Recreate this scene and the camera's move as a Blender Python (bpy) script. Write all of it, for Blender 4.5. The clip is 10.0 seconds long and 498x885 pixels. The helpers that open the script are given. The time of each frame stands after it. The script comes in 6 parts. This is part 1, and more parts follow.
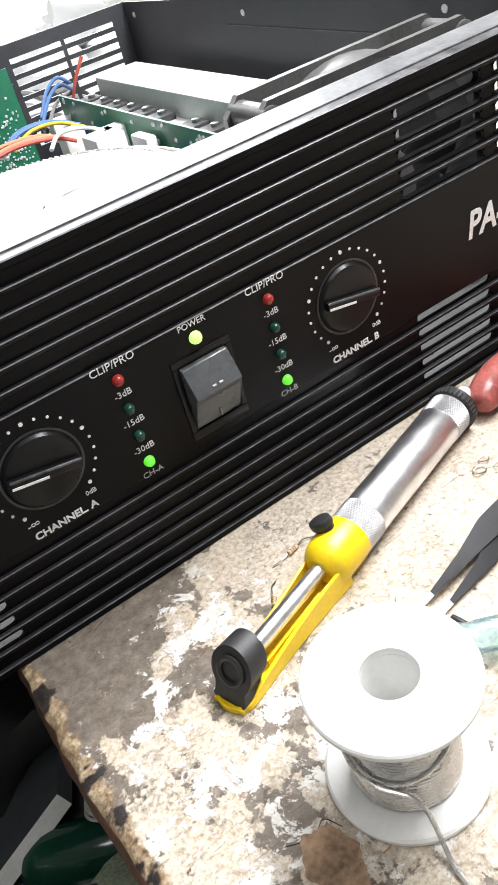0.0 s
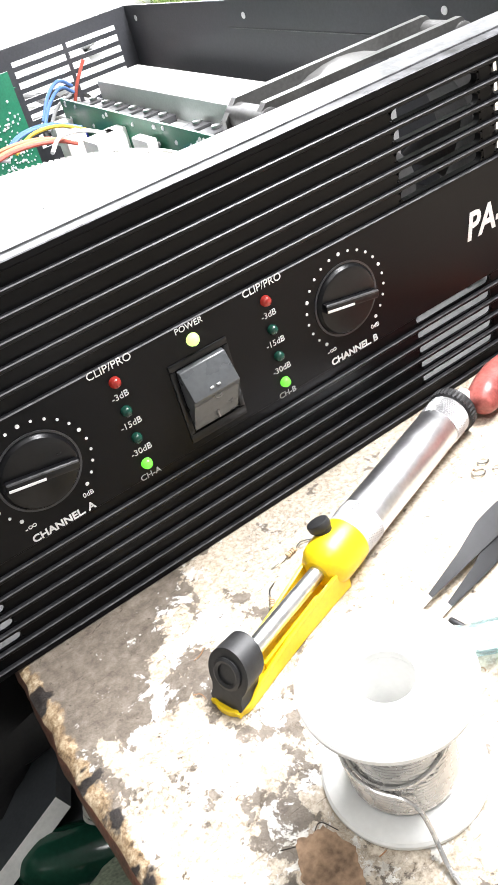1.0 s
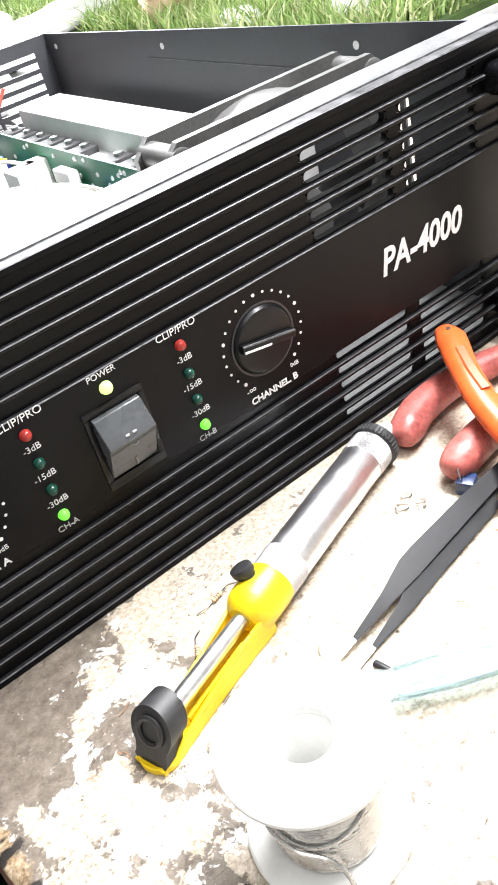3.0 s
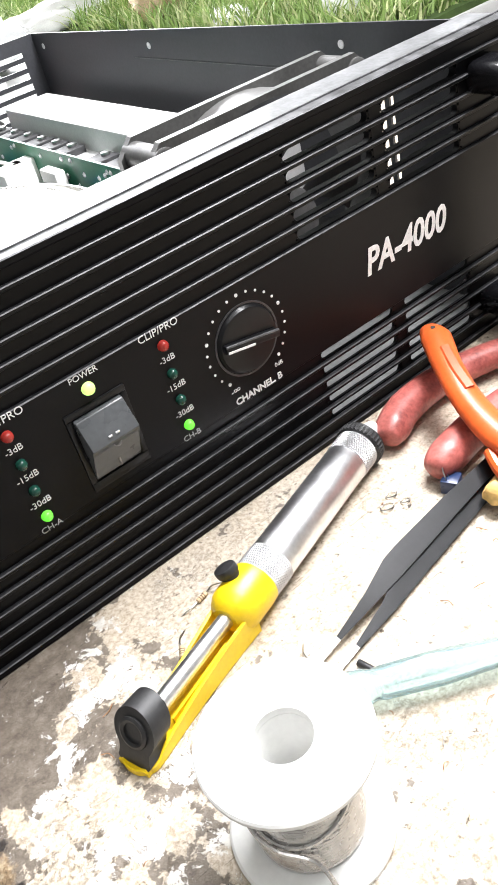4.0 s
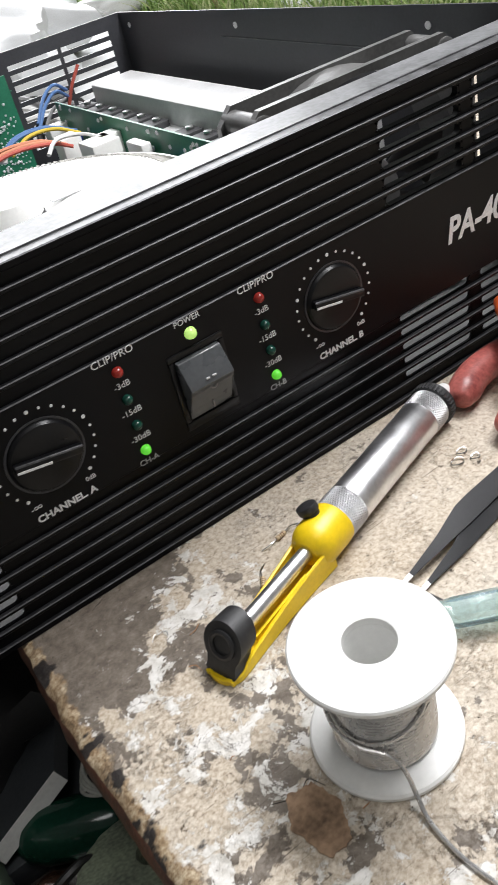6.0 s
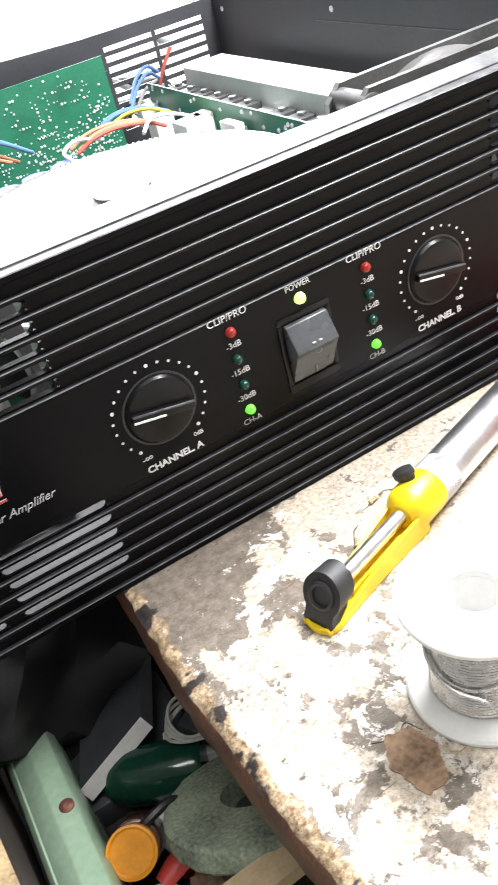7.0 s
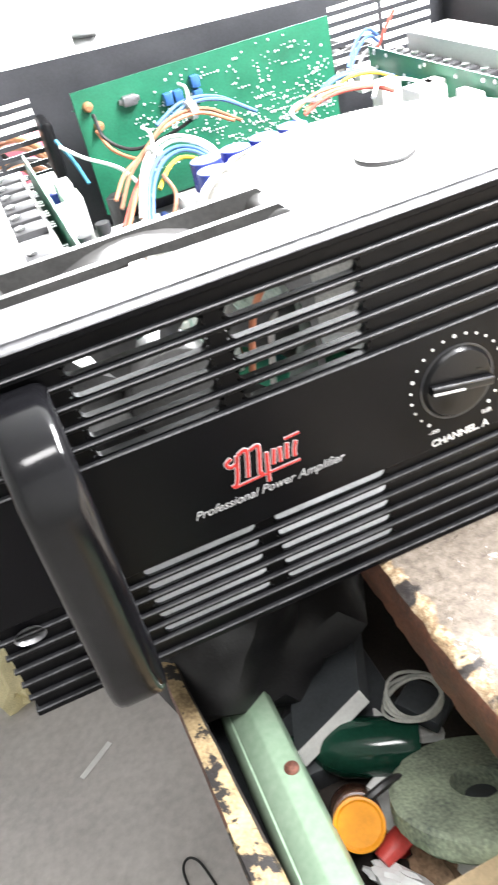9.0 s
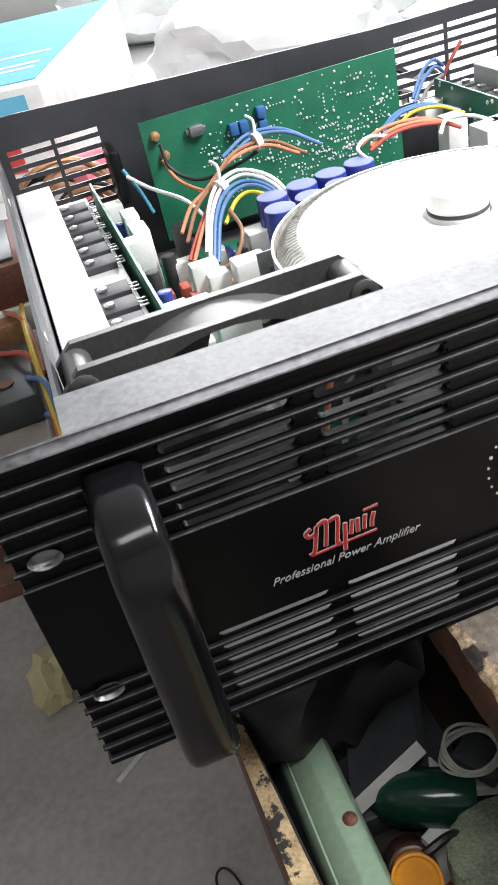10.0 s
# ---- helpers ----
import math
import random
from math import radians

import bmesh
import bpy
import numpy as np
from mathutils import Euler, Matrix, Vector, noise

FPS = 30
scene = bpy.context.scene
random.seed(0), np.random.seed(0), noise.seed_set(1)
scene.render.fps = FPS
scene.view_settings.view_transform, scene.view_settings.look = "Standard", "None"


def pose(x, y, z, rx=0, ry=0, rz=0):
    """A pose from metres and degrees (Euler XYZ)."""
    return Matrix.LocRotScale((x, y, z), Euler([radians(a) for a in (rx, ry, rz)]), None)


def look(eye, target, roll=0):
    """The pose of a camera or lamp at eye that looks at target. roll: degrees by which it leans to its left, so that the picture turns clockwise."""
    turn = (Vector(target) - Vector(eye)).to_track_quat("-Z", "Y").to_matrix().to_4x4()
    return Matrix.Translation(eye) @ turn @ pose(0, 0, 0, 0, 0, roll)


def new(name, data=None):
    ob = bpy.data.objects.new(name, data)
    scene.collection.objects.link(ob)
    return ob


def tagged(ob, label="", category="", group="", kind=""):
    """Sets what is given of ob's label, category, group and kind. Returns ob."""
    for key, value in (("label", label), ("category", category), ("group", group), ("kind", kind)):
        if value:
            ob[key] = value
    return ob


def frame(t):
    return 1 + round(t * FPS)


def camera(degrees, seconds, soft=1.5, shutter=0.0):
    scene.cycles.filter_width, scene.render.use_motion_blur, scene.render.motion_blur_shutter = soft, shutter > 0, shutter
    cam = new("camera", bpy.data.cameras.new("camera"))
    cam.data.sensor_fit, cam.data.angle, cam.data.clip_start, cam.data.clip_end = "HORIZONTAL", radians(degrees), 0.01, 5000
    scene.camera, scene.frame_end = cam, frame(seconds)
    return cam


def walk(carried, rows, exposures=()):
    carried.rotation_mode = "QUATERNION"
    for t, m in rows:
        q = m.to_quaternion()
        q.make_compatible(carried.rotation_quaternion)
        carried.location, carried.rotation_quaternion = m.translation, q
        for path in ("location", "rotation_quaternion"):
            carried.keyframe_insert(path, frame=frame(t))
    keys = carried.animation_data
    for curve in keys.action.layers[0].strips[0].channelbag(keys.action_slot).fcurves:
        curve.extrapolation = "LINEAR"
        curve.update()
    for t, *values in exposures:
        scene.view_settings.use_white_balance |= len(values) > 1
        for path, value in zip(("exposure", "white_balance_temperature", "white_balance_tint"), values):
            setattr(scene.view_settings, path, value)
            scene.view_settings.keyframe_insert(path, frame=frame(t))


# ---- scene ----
cam = camera(33.8, 10.0, soft=1.2, shutter=0.4)
PATH = [
    (0, (-0.095, -0.226, 0.218), (0.574, 1.237, -0.971), -16.2),
    (0.5, (-0.092, -0.227, 0.218), (0.587, 1.234, -0.967), -16.2),
    (1, (-0.093, -0.227, 0.217), (0.57, 1.244, -0.964), -16.4),
    (1.5, (-0.093, -0.227, 0.218), (0.577, 1.239, -0.966), -16.2),
    (2, (-0.092, -0.227, 0.219), (0.583, 1.239, -0.963), -16.4),
    (2.5, (-0.084, -0.226, 0.221), (0.654, 1.207, -0.964), -16.0),
    (3, (-0.078, -0.226, 0.221), (0.699, 1.186, -0.963), -15.7),
    (3.2, (-0.078, -0.226, 0.221), (0.712, 1.177, -0.966), -15.7),
    (4.5, (-0.073, -0.231, 0.22), (0.703, 1.178, -0.969), -15.9),
    (5, (-0.077, -0.233, 0.222), (0.686, 1.189, -0.96), -15.8),
    (5.2, (-0.085, -0.229, 0.224), (0.682, 1.173, -0.979), -14.7),
    (6.3, (-0.111, -0.245, 0.224), (0.55, 1.229, -0.955), -15.6),
    (6.5, (-0.117, -0.246, 0.225), (0.518, 1.237, -0.956), -15.7),
    (7, (-0.131, -0.244, 0.226), (0.465, 1.264, -0.945), -15.1),
    (7.5, (-0.145, -0.24, 0.23), (0.417, 1.276, -0.948), -14.6),
    (8, (-0.159, -0.235, 0.231), (0.365, 1.302, -0.937), -14.3),
    (8.5, (-0.174, -0.226, 0.23), (0.3, 1.316, -0.951), -14.2),
    (9, (-0.19, -0.21, 0.234), (0.173, 1.371, -0.936), -14.3),
    (9.5, (-0.198, -0.202, 0.243), (0.101, 1.408, -0.907), -14.6),
    (10, (-0.197, -0.197, 0.26), (0.088, 1.406, -0.902), -14.1),
]
EXPOSURES = [(0, 0.25), (0.5, 0.68), (1, 0.93), (1.5, 0.93), (2, 0.93), (2.5, 1.0), (3, 0.98), (3.2, 0.92), (4.3, 0.35), (4.5, 0.15), (5, -0.5), (5.2, -0.55), (6.3, -0.35), (6.5, 0.02), (7, 0.85), (7.5, 1.22), (8, 1.2), (8.5, 1.34), (9, 1.83), (9.5, 1.7), (10, 0.25)]
walk(cam, [(t, look(eye, target, roll)) for t, eye, target, roll in PATH], EXPOSURES)

# ---------- light ----------
world = bpy.data.worlds.new("world")
world.use_nodes = True
scene.world = world
world.node_tree.nodes["Background"].inputs[0].default_value = (0.9, 0.95, 1.0, 1)
world.node_tree.nodes["Background"].inputs[1].default_value = 0.25


def area_lamp(name, eye, target, sx, sy, watts, colour):
    d = bpy.data.lights.new(name, "AREA")
    d.shape, d.size, d.size_y, d.energy, d.color = "RECTANGLE", sx, sy, watts, colour
    ob = new(name, d)
    ob.matrix_world = look(eye, target)
    return ob


area_lamp("bench_lamp_light", (0.33, 0.02, 0.66), (0.05, -0.02, 0.0), 0.50, 0.14, 12.0, (0.975, 0.972, 1.0))
area_lamp("window_light", (0.75, 2.38, 0.80), (0.55, 0.0, 0.55), 1.75, 1.1, 80.0, (0.96, 0.97, 1.0))
# added fill from high in front, not a known fixture of the room
area_lamp("front_fill_light", (0.0, -0.62, 1.70), (-0.1, 0.05, 0.0), 1.2, 0.28, 8.5, (1.0, 0.985, 0.985))

# ---------- materials ----------


def mat(name, base, rough=0.5, metal=0.0, var=0.25, scale=60.0, bump=0.05, tint=None, fine=600.0, spec=0.5, alpha=None,
        emit=None, trans=0.0):
    """A surface with variation at two scales, in object coordinates."""
    m = bpy.data.materials.new(name)
    m.use_nodes = True
    nt = m.node_tree
    b = nt.nodes["Principled BSDF"]
    tc = nt.nodes.new("ShaderNodeTexCoord")
    n1, n2 = nt.nodes.new("ShaderNodeTexNoise"), nt.nodes.new("ShaderNodeTexNoise")
    n1.inputs["Scale"].default_value, n2.inputs["Scale"].default_value = scale, fine
    n1.inputs["Detail"].default_value = 5
    n2.inputs["Detail"].default_value = 3
    nt.links.new(tc.outputs["Object"], n1.inputs["Vector"])
    nt.links.new(tc.outputs["Object"], n2.inputs["Vector"])
    mix = nt.nodes.new("ShaderNodeMix")
    mix.data_type = "FLOAT"
    mix.inputs[0].default_value = 0.4
    nt.links.new(n1.outputs["Fac"], mix.inputs[2])
    nt.links.new(n2.outputs["Fac"], mix.inputs[3])
    ramp = nt.nodes.new("ShaderNodeValToRGB")
    lo = tint or tuple(c * (1 - var) for c in base)
    hi = tuple(min(1, c * (1 + var * 0.7)) for c in base)
    ramp.color_ramp.elements[0].position, ramp.color_ramp.elements[1].position = 0.32, 0.68
    ramp.color_ramp.elements[0].color = (*lo, 1)
    ramp.color_ramp.elements[1].color = (*hi, 1)
    nt.links.new(mix.outputs[0], ramp.inputs[0])
    nt.links.new(ramp.outputs[0], b.inputs["Base Color"])
    rr = nt.nodes.new("ShaderNodeMapRange")
    rr.inputs[3].default_value, rr.inputs[4].default_value = max(0.02, rough - 0.12), min(1, rough + 0.14)
    nt.links.new(n1.outputs["Fac"], rr.inputs[0])
    nt.links.new(rr.outputs[0], b.inputs["Roughness"])
    b.inputs["Metallic"].default_value = metal
    b.inputs["Specular IOR Level"].default_value = spec
    b.inputs["Transmission Weight"].default_value = trans
    if emit:
        b.inputs["Emission Color"].default_value = (*emit[0], 1)
        b.inputs["Emission Strength"].default_value = emit[1]
    if bump:
        bp = nt.nodes.new("ShaderNodeBump")
        bp.inputs["Strength"].default_value = bump
        bp.inputs["Distance"].default_value = 0.001
        nt.links.new(mix.outputs[0], bp.inputs["Height"])
        nt.links.new(bp.outputs[0], b.inputs["Normal"])
    return m


def bench_material():
    """Old bench board: pale chipboard, flaking white paint, grey-brown grime and dark scorches."""
    m = bpy.data.materials.new("worn_bench_board")
    m.use_nodes = True
    nt = m.node_tree
    b = nt.nodes["Principled BSDF"]
    tc = nt.nodes.new("ShaderNodeTexCoord")

    def noise_node(scale, detail=6, rough=0.6, dist=0.0):
        n = nt.nodes.new("ShaderNodeTexNoise")
        n.inputs["Scale"].default_value, n.inputs["Detail"].default_value = scale, detail
        n.inputs["Roughness"].default_value, n.inputs["Distortion"].default_value = rough, dist
        nt.links.new(tc.outputs["Object"], n.inputs["Vector"])
        return n.outputs["Fac"]

    def ramp(fac, stops, mode="LINEAR"):
        r = nt.nodes.new("ShaderNodeValToRGB")
        r.color_ramp.interpolation = mode
        while len(r.color_ramp.elements) < len(stops):
            r.color_ramp.elements.new(0.5)
        for e, (p, c) in zip(r.color_ramp.elements, stops):
            e.position, e.color = p, (*c, 1)
        nt.links.new(fac, r.inputs[0])
        return r.outputs[0]

    def mix(fac, a, c):
        n = nt.nodes.new("ShaderNodeMix")
        n.data_type = "RGBA"
        nt.links.new(fac, n.inputs[0])
        nt.links.new(a, n.inputs[6])
        nt.links.new(c, n.inputs[7])
        return n.outputs[2]

    def math(op, a, c):
        n = nt.nodes.new("ShaderNodeMath")
        n.operation = op
        for i, v in enumerate((a, c)):
            if isinstance(v, (int, float)):
                n.inputs[i].default_value = v
            else:
                nt.links.new(v, n.inputs[i])
        return n.outputs[0]

    sep = nt.nodes.new("ShaderNodeSeparateXYZ")
    nt.links.new(tc.outputs["Object"], sep.inputs[0])

    def ranged(v, a, c, lo, hi):
        n = nt.nodes.new("ShaderNodeMapRange")
        n.interpolation_type = "SMOOTHSTEP"
        for i, q in enumerate((a, c, lo, hi)):
            n.inputs[i + 1].default_value = q
        nt.links.new(v, n.inputs[0])
        return n.outputs[0]

    px, py = sep.outputs[0], sep.outputs[1]
    # distance past the slanting border of the greasy corner; positive towards the corner
    slant = math("SUBTRACT", math("ADD", py, 0.012), math("MULTIPLY", math("ADD", px, 0.043), 0.85))
    clean = ranged(px, -0.040, 0.025, 0.0, -0.12)
    near = ranged(py, -0.130, -0.095, -0.020, 0.0)
    grimy = math("ADD", math("ADD", ranged(slant, -0.012, 0.014, -0.006, 0.17), clean), near)
    painted = math("ADD", ranged(slant, -0.004, 0.022, 0.004, -0.09), clean)
    chips = ramp(noise_node(520, 5, 0.72), [(0.30, (0.13, 0.09, 0.06)), (0.42, (0.34, 0.27, 0.195)), (0.54, (0.54, 0.47, 0.375)), (0.70, (0.72, 0.67, 0.585))])
    tone = ramp(noise_node(26, 6, 0.6), [(0.35, (0.53, 0.43, 0.31)), (0.65, (0.72, 0.66, 0.57))])
    blend = nt.nodes.new("ShaderNodeMix")
    blend.data_type = "RGBA"
    blend.inputs[0].default_value = 0.30
    nt.links.new(chips, blend.inputs[6])
    nt.links.new(tone, blend.inputs[7])
    grime = ramp(noise_node(210, 7, 0.72), [(0.30, (0.085, 0.066, 0.050)), (0.50, (0.160, 0.132, 0.104)), (0.72, (0.26, 0.225, 0.185))])
    paint = ramp(noise_node(190, 6), [(0.3, (0.52, 0.49, 0.43)), (0.60, (0.80, 0.78, 0.74))])
    bands = ramp(math("ADD", noise_node(52, 12, 0.68, 0.15), grimy), [(0.505, (0, 0, 0)), (0.525, (1, 1, 1))])
    c1 = mix(bands, blend.outputs[2], grime)
    flakes = ramp(math("ADD", noise_node(75, 12, 0.74, 0.3), painted), [(0.535, (0, 0, 0)), (0.545, (0.95, 0.95, 0.95))])
    c2 = mix(flakes, c1, paint)
    stretch = nt.nodes.new("ShaderNodeMapping")
    stretch.inputs["Rotation"].default_value = (0, 0, 0.7)
    stretch.inputs["Scale"].default_value = (60, 1100, 1)
    nt.links.new(tc.outputs["Object"], stretch.inputs[0])
    scr = nt.nodes.new("ShaderNodeTexNoise")
    scr.inputs["Scale"].default_value, scr.inputs["Detail"].default_value = 1.0, 3
    nt.links.new(stretch.outputs[0], scr.inputs["Vector"])
    scratch = ramp(scr.outputs["Fac"], [(0.30, (1, 1, 1)), (0.34, (0, 0, 0))])
    specks = ramp(noise_node(260, 6, 0.72), [(0.345, (1, 1, 1)), (0.385, (0, 0, 0))])
    pits = ramp(noise_node(110, 7, 0.65, 0.5), [(0.312, (1, 1, 1)), (0.335, (0, 0, 0))])
    dark = ramp(noise_node(300, 2), [(0.3, (0.03, 0.022, 0.016)), (0.7, (0.12, 0.085, 0.055))])
    ridge = math("ABSOLUTE", math("SUBTRACT", noise_node(70, 12, 0.74, 0.2), 0.5), 0.0)
    crackle = math("MULTIPLY", ramp(ridge, [(0.006, (1, 1, 1)), (0.014, (0, 0, 0))]), ramp(noise_node(34, 3), [(0.46, (0, 0, 0)), (0.60, (0.45, 0.45, 0.45))]))
    pits = math("MAXIMUM", pits, crackle)
    marks = math("MAXIMUM", pits, math("MAXIMUM", math("MULTIPLY", scratch, 0.6), math("MULTIPLY", specks, 0.8)))
    c3 = mix(marks, c2, dark)
    rim = nt.nodes.new("ShaderNodeAttribute")
    rim.attribute_name = "rim"
    wide = math("ADD", rim.outputs["Fac"], math("MULTIPLY", noise_node(160, 5, 0.6), -0.012))
    rim_mask = ramp(math("MULTIPLY", wide, 150.0), [(0.02, (1, 1, 1)), (0.26, (0, 0, 0))])
    wood = ramp(noise_node(330, 7, 0.75), [(0.34, (0.06, 0.038, 0.022)), (0.47, (0.28, 0.19, 0.105)), (0.66, (0.60, 0.50, 0.35))])
    c4 = mix(rim_mask, c3, wood)
    across = nt.nodes.new("ShaderNodeMapping")
    across.inputs["Scale"].default_value = (60, 84, 60)
    across.inputs["Rotation"].default_value = (0, 0, 0.35)
    nt.links.new(tc.outputs["Object"], across.inputs[0])
    bn = nt.nodes.new("ShaderNodeTexNoise")
    bn.inputs["Scale"].default_value, bn.inputs["Detail"].default_value = 1.0, 7
    nt.links.new(across.outputs[0], bn.inputs["Vector"])
    burn = ramp(math("SUBTRACT", bn.outputs["Fac"], math("MULTIPLY", rim.outputs["Fac"], 13.0)), [(0.50, (0, 0, 0)), (0.545, (1, 1, 1))])
    soot = ramp(noise_node(400, 2), [(0.3, (0.010, 0.008, 0.008)), (0.7, (0.035, 0.028, 0.024))])
    c5 = mix(burn, c4, soot)
    nt.links.new(c5, b.inputs["Base Color"])
    b.inputs["Roughness"].default_value = 0.55
    h = math("ADD", math("MULTIPLY", flakes, 0.6), math("MULTIPLY", noise_node(420, 4, 0.7), 0.7))
    h = math("SUBTRACT", h, math("MULTIPLY", pits, 0.8))
    bp = nt.nodes.new("ShaderNodeBump")
    bp.inputs["Strength"].default_value, bp.inputs["Distance"].default_value = 0.55, 0.0012
    nt.links.new(h, bp.inputs["Height"])
    nt.links.new(bp.outputs[0], b.inputs["Normal"])
    return m


def burnt_wood(name, pale, brown, cut):
    """Worn wood with ragged black scorches."""
    m = mat(name, pale, 0.68, 0, 0.4, 70, 0.6, tint=brown)
    nt = m.node_tree
    b = nt.nodes["Principled BSDF"]
    old = b.inputs["Base Color"].links[0].from_socket
    tc = nt.nodes.new("ShaderNodeTexCoord")
    n = nt.nodes.new("ShaderNodeTexNoise")
    n.inputs["Scale"].default_value, n.inputs["Detail"].default_value, n.inputs["Roughness"].default_value = 120, 6, 0.62
    nt.links.new(tc.outputs["Object"], n.inputs["Vector"])
    r = nt.nodes.new("ShaderNodeValToRGB")
    r.color_ramp.elements[0].position, r.color_ramp.elements[1].position = cut, cut + 0.05
    nt.links.new(n.outputs["Fac"], r.inputs[0])
    mx = nt.nodes.new("ShaderNodeMix")
    mx.data_type = "RGBA"
    mx.inputs[7].default_value = (0.016, 0.013, 0.012, 1)
    nt.links.new(r.outputs[0], mx.inputs[0])
    nt.links.new(old, mx.inputs[6])
    nt.links.new(mx.outputs[2], b.inputs["Base Color"])
    return m


BENCH = bench_material()
BLACK = mat("black_anodised_aluminium", (0.0030, 0.0030, 0.0040), 0.36, 0.0, 0.35, 25, 0.05, fine=900, spec=0.14)
# bare worn metal, also the painted highlight along upper edges
EDGE_BARE_LIT = mat("worn_and_lit_edge", (0.085, 0.085, 0.09), 0.38, 0.3, 0.7, 160, 0.1, tint=(0.02, 0.02, 0.02), fine=420)
# greyer than the rib faces: light on upward faces, put into the colour
RIB_TOP_LIT = mat("lit_rib_top", (0.026, 0.026, 0.029), 0.36, 0.0, 0.5, 90, 0.1, tint=(0.012, 0.012, 0.013), fine=700)
# pale colour stands in for light caught on the slots' lower edges
SLOT_EDGE_LIT = mat("lit_slot_edge", (0.42, 0.42, 0.425), 0.42, 0.4, 0.3, 140, 0.1, tint=(0.22, 0.22, 0.223), fine=600)
RIBM = mat("black_ribbed_aluminium", (0.0040, 0.0040, 0.0048), 0.34, 0.0, 0.4, 40, 0.08, fine=1200, spec=0.22)
STEEL_BLACK = mat("black_painted_steel", (0.040, 0.041, 0.046), 0.42, 0.0, 0.3, 30, 0.1)
LIP = mat("scuffed_black_lip", (0.120, 0.122, 0.126), 0.42, 0.0, 0.6, 45, 0.10, fine=500, spec=0.5)
FANM = mat("dusty_black_plastic", (0.085, 0.084, 0.082), 0.36, 0, 0.4, 50, 0.08)
GALV = mat("galvanised_steel", (0.30, 0.30, 0.31), 0.38, 0.8, 0.3, 60, 0.05)
PLASTIC_BLACK = mat("black_plastic", (0.006, 0.006, 0.0068), 0.32, 0, 0.3, 80, 0.05, spec=0.25)
GLOSS_BLACK = mat("glossy_black_plastic", (0.006, 0.006, 0.007), 0.16, 0, 0.3, 60, 0.03, spec=0.42)
ROCKER = mat("dark_grey_rocker", (0.085, 0.090, 0.095), 0.28, 0, 0.3, 90, 0.03)
INK = mat("white_print", (0.80, 0.80, 0.80), 0.5, 0, 0.15, 900, 0)
INK_DIM = mat("grey_print", (0.55, 0.55, 0.56), 0.5, 0, 0.2, 900, 0)
INK_FAINT = mat("faint_print", (0.34, 0.32, 0.32), 0.5, 0, 0.2, 900, 0)
LOGO_RED = mat("red_print", (0.62, 0.035, 0.03), 0.4, 0, 0.2, 500, 0)
LED_RED = mat("red_led", (0.26, 0.025, 0.02), 0.15, 0, 0.2, 400, 0, emit=((1, 0.06, 0.03), 0.05))
LED_OFF = mat("dark_green_led", (0.008, 0.05, 0.035), 0.12, 0, 0.3, 400, 0)
LED_ON = mat("lit_green_led", (0.10, 0.50, 0.05), 0.2, 0, 0.1, 400, 0, emit=((0.18, 1.0, 0.06), 0.5))
LED_POWER = mat("lit_power_led", (0.45, 0.60, 0.20), 0.2, 0, 0.1, 400, 0, emit=((0.55, 0.95, 0.22), 0.85))
PCB = mat("green_circuit_board", (0.020, 0.155, 0.085), 0.34, 0, 0.3, 45, 0.05)
SOLDER = mat("solder_joint", (0.80, 0.81, 0.82), 0.35, 0.35, 0.2, 300, 0.05)
ALU = mat("brushed_aluminium", (0.84, 0.84, 0.85), 0.34, 1.0, 0.15, 90, 0.05)
KNURL = mat("knurled_aluminium", (0.62, 0.62, 0.63), 0.38, 0.9, 0.2, 200, 0.05)
HEATSINK = mat("bare_aluminium_heatsink", (0.66, 0.66, 0.66), 0.5, 0.45, 0.12, 40, 0.1)
TOROID = mat("white_transformer_wrap", (0.82, 0.82, 0.80), 0.45, 0, 0.08, 40, 0.15)
TORSIDE = mat("clear_film_over_windings", (0.46, 0.45, 0.42), 0.3, 0.2, 0.5, 120, 0.2)
CAPBLUE = mat("blue_capacitor_sleeve", (0.035, 0.05, 0.28), 0.28, 0, 0.25, 80, 0.03)
CAPTOP = mat("capacitor_top", (0.09, 0.12, 0.33), 0.5, 0.0, 0.2, 150, 0.03)
WHITEP = mat("white_plastic", (0.78, 0.78, 0.75), 0.4, 0, 0.1, 80, 0.05)
CHIP = mat("moulded_transistor", (0.035, 0.035, 0.037), 0.5, 0, 0.3, 150, 0.05)
WIRE = {n: mat(n + "_wire", c, 0.4, 0, 0.15, 200, 0.03) for n, c in dict(
    white=(0.78, 0.78, 0.76), blue=(0.10, 0.20, 0.42), orange=(0.62, 0.24, 0.13), red=(0.50, 0.10, 0.07),
    yellow=(0.72, 0.52, 0.06), black=(0.02, 0.02, 0.02), brown=(0.30, 0.14, 0.08), teal=(0.05, 0.25, 0.38), grey=(0.2, 0.2, 0.2)).items()}
YELLOW = mat("yellow_plastic", (0.86, 0.60, 0.012), 0.35, 0, 0.12, 90, 0.06)
RUBBER = mat("black_rubber", (0.022, 0.022, 0.023), 0.5, 0, 0.4, 120, 0.15)
SPOOL = mat("white_spool_plastic", (0.84, 0.84, 0.82), 0.42, 0, 0.06, 120, 0.05)
TIN = mat("solder_wire", (0.62, 0.61, 0.60), 0.26, 0.75, 0.15, 200, 0.05)
NOZZLE = mat("nozzle_plastic", (0.75, 0.75, 0.74), 0.5, 0, 0.1, 150, 0.05)
RED_GRIP = mat("dirty_red_grip", (0.46, 0.13, 0.11), 0.38, 0, 0.4, 90, 0.15, tint=(0.20, 0.045, 0.04))
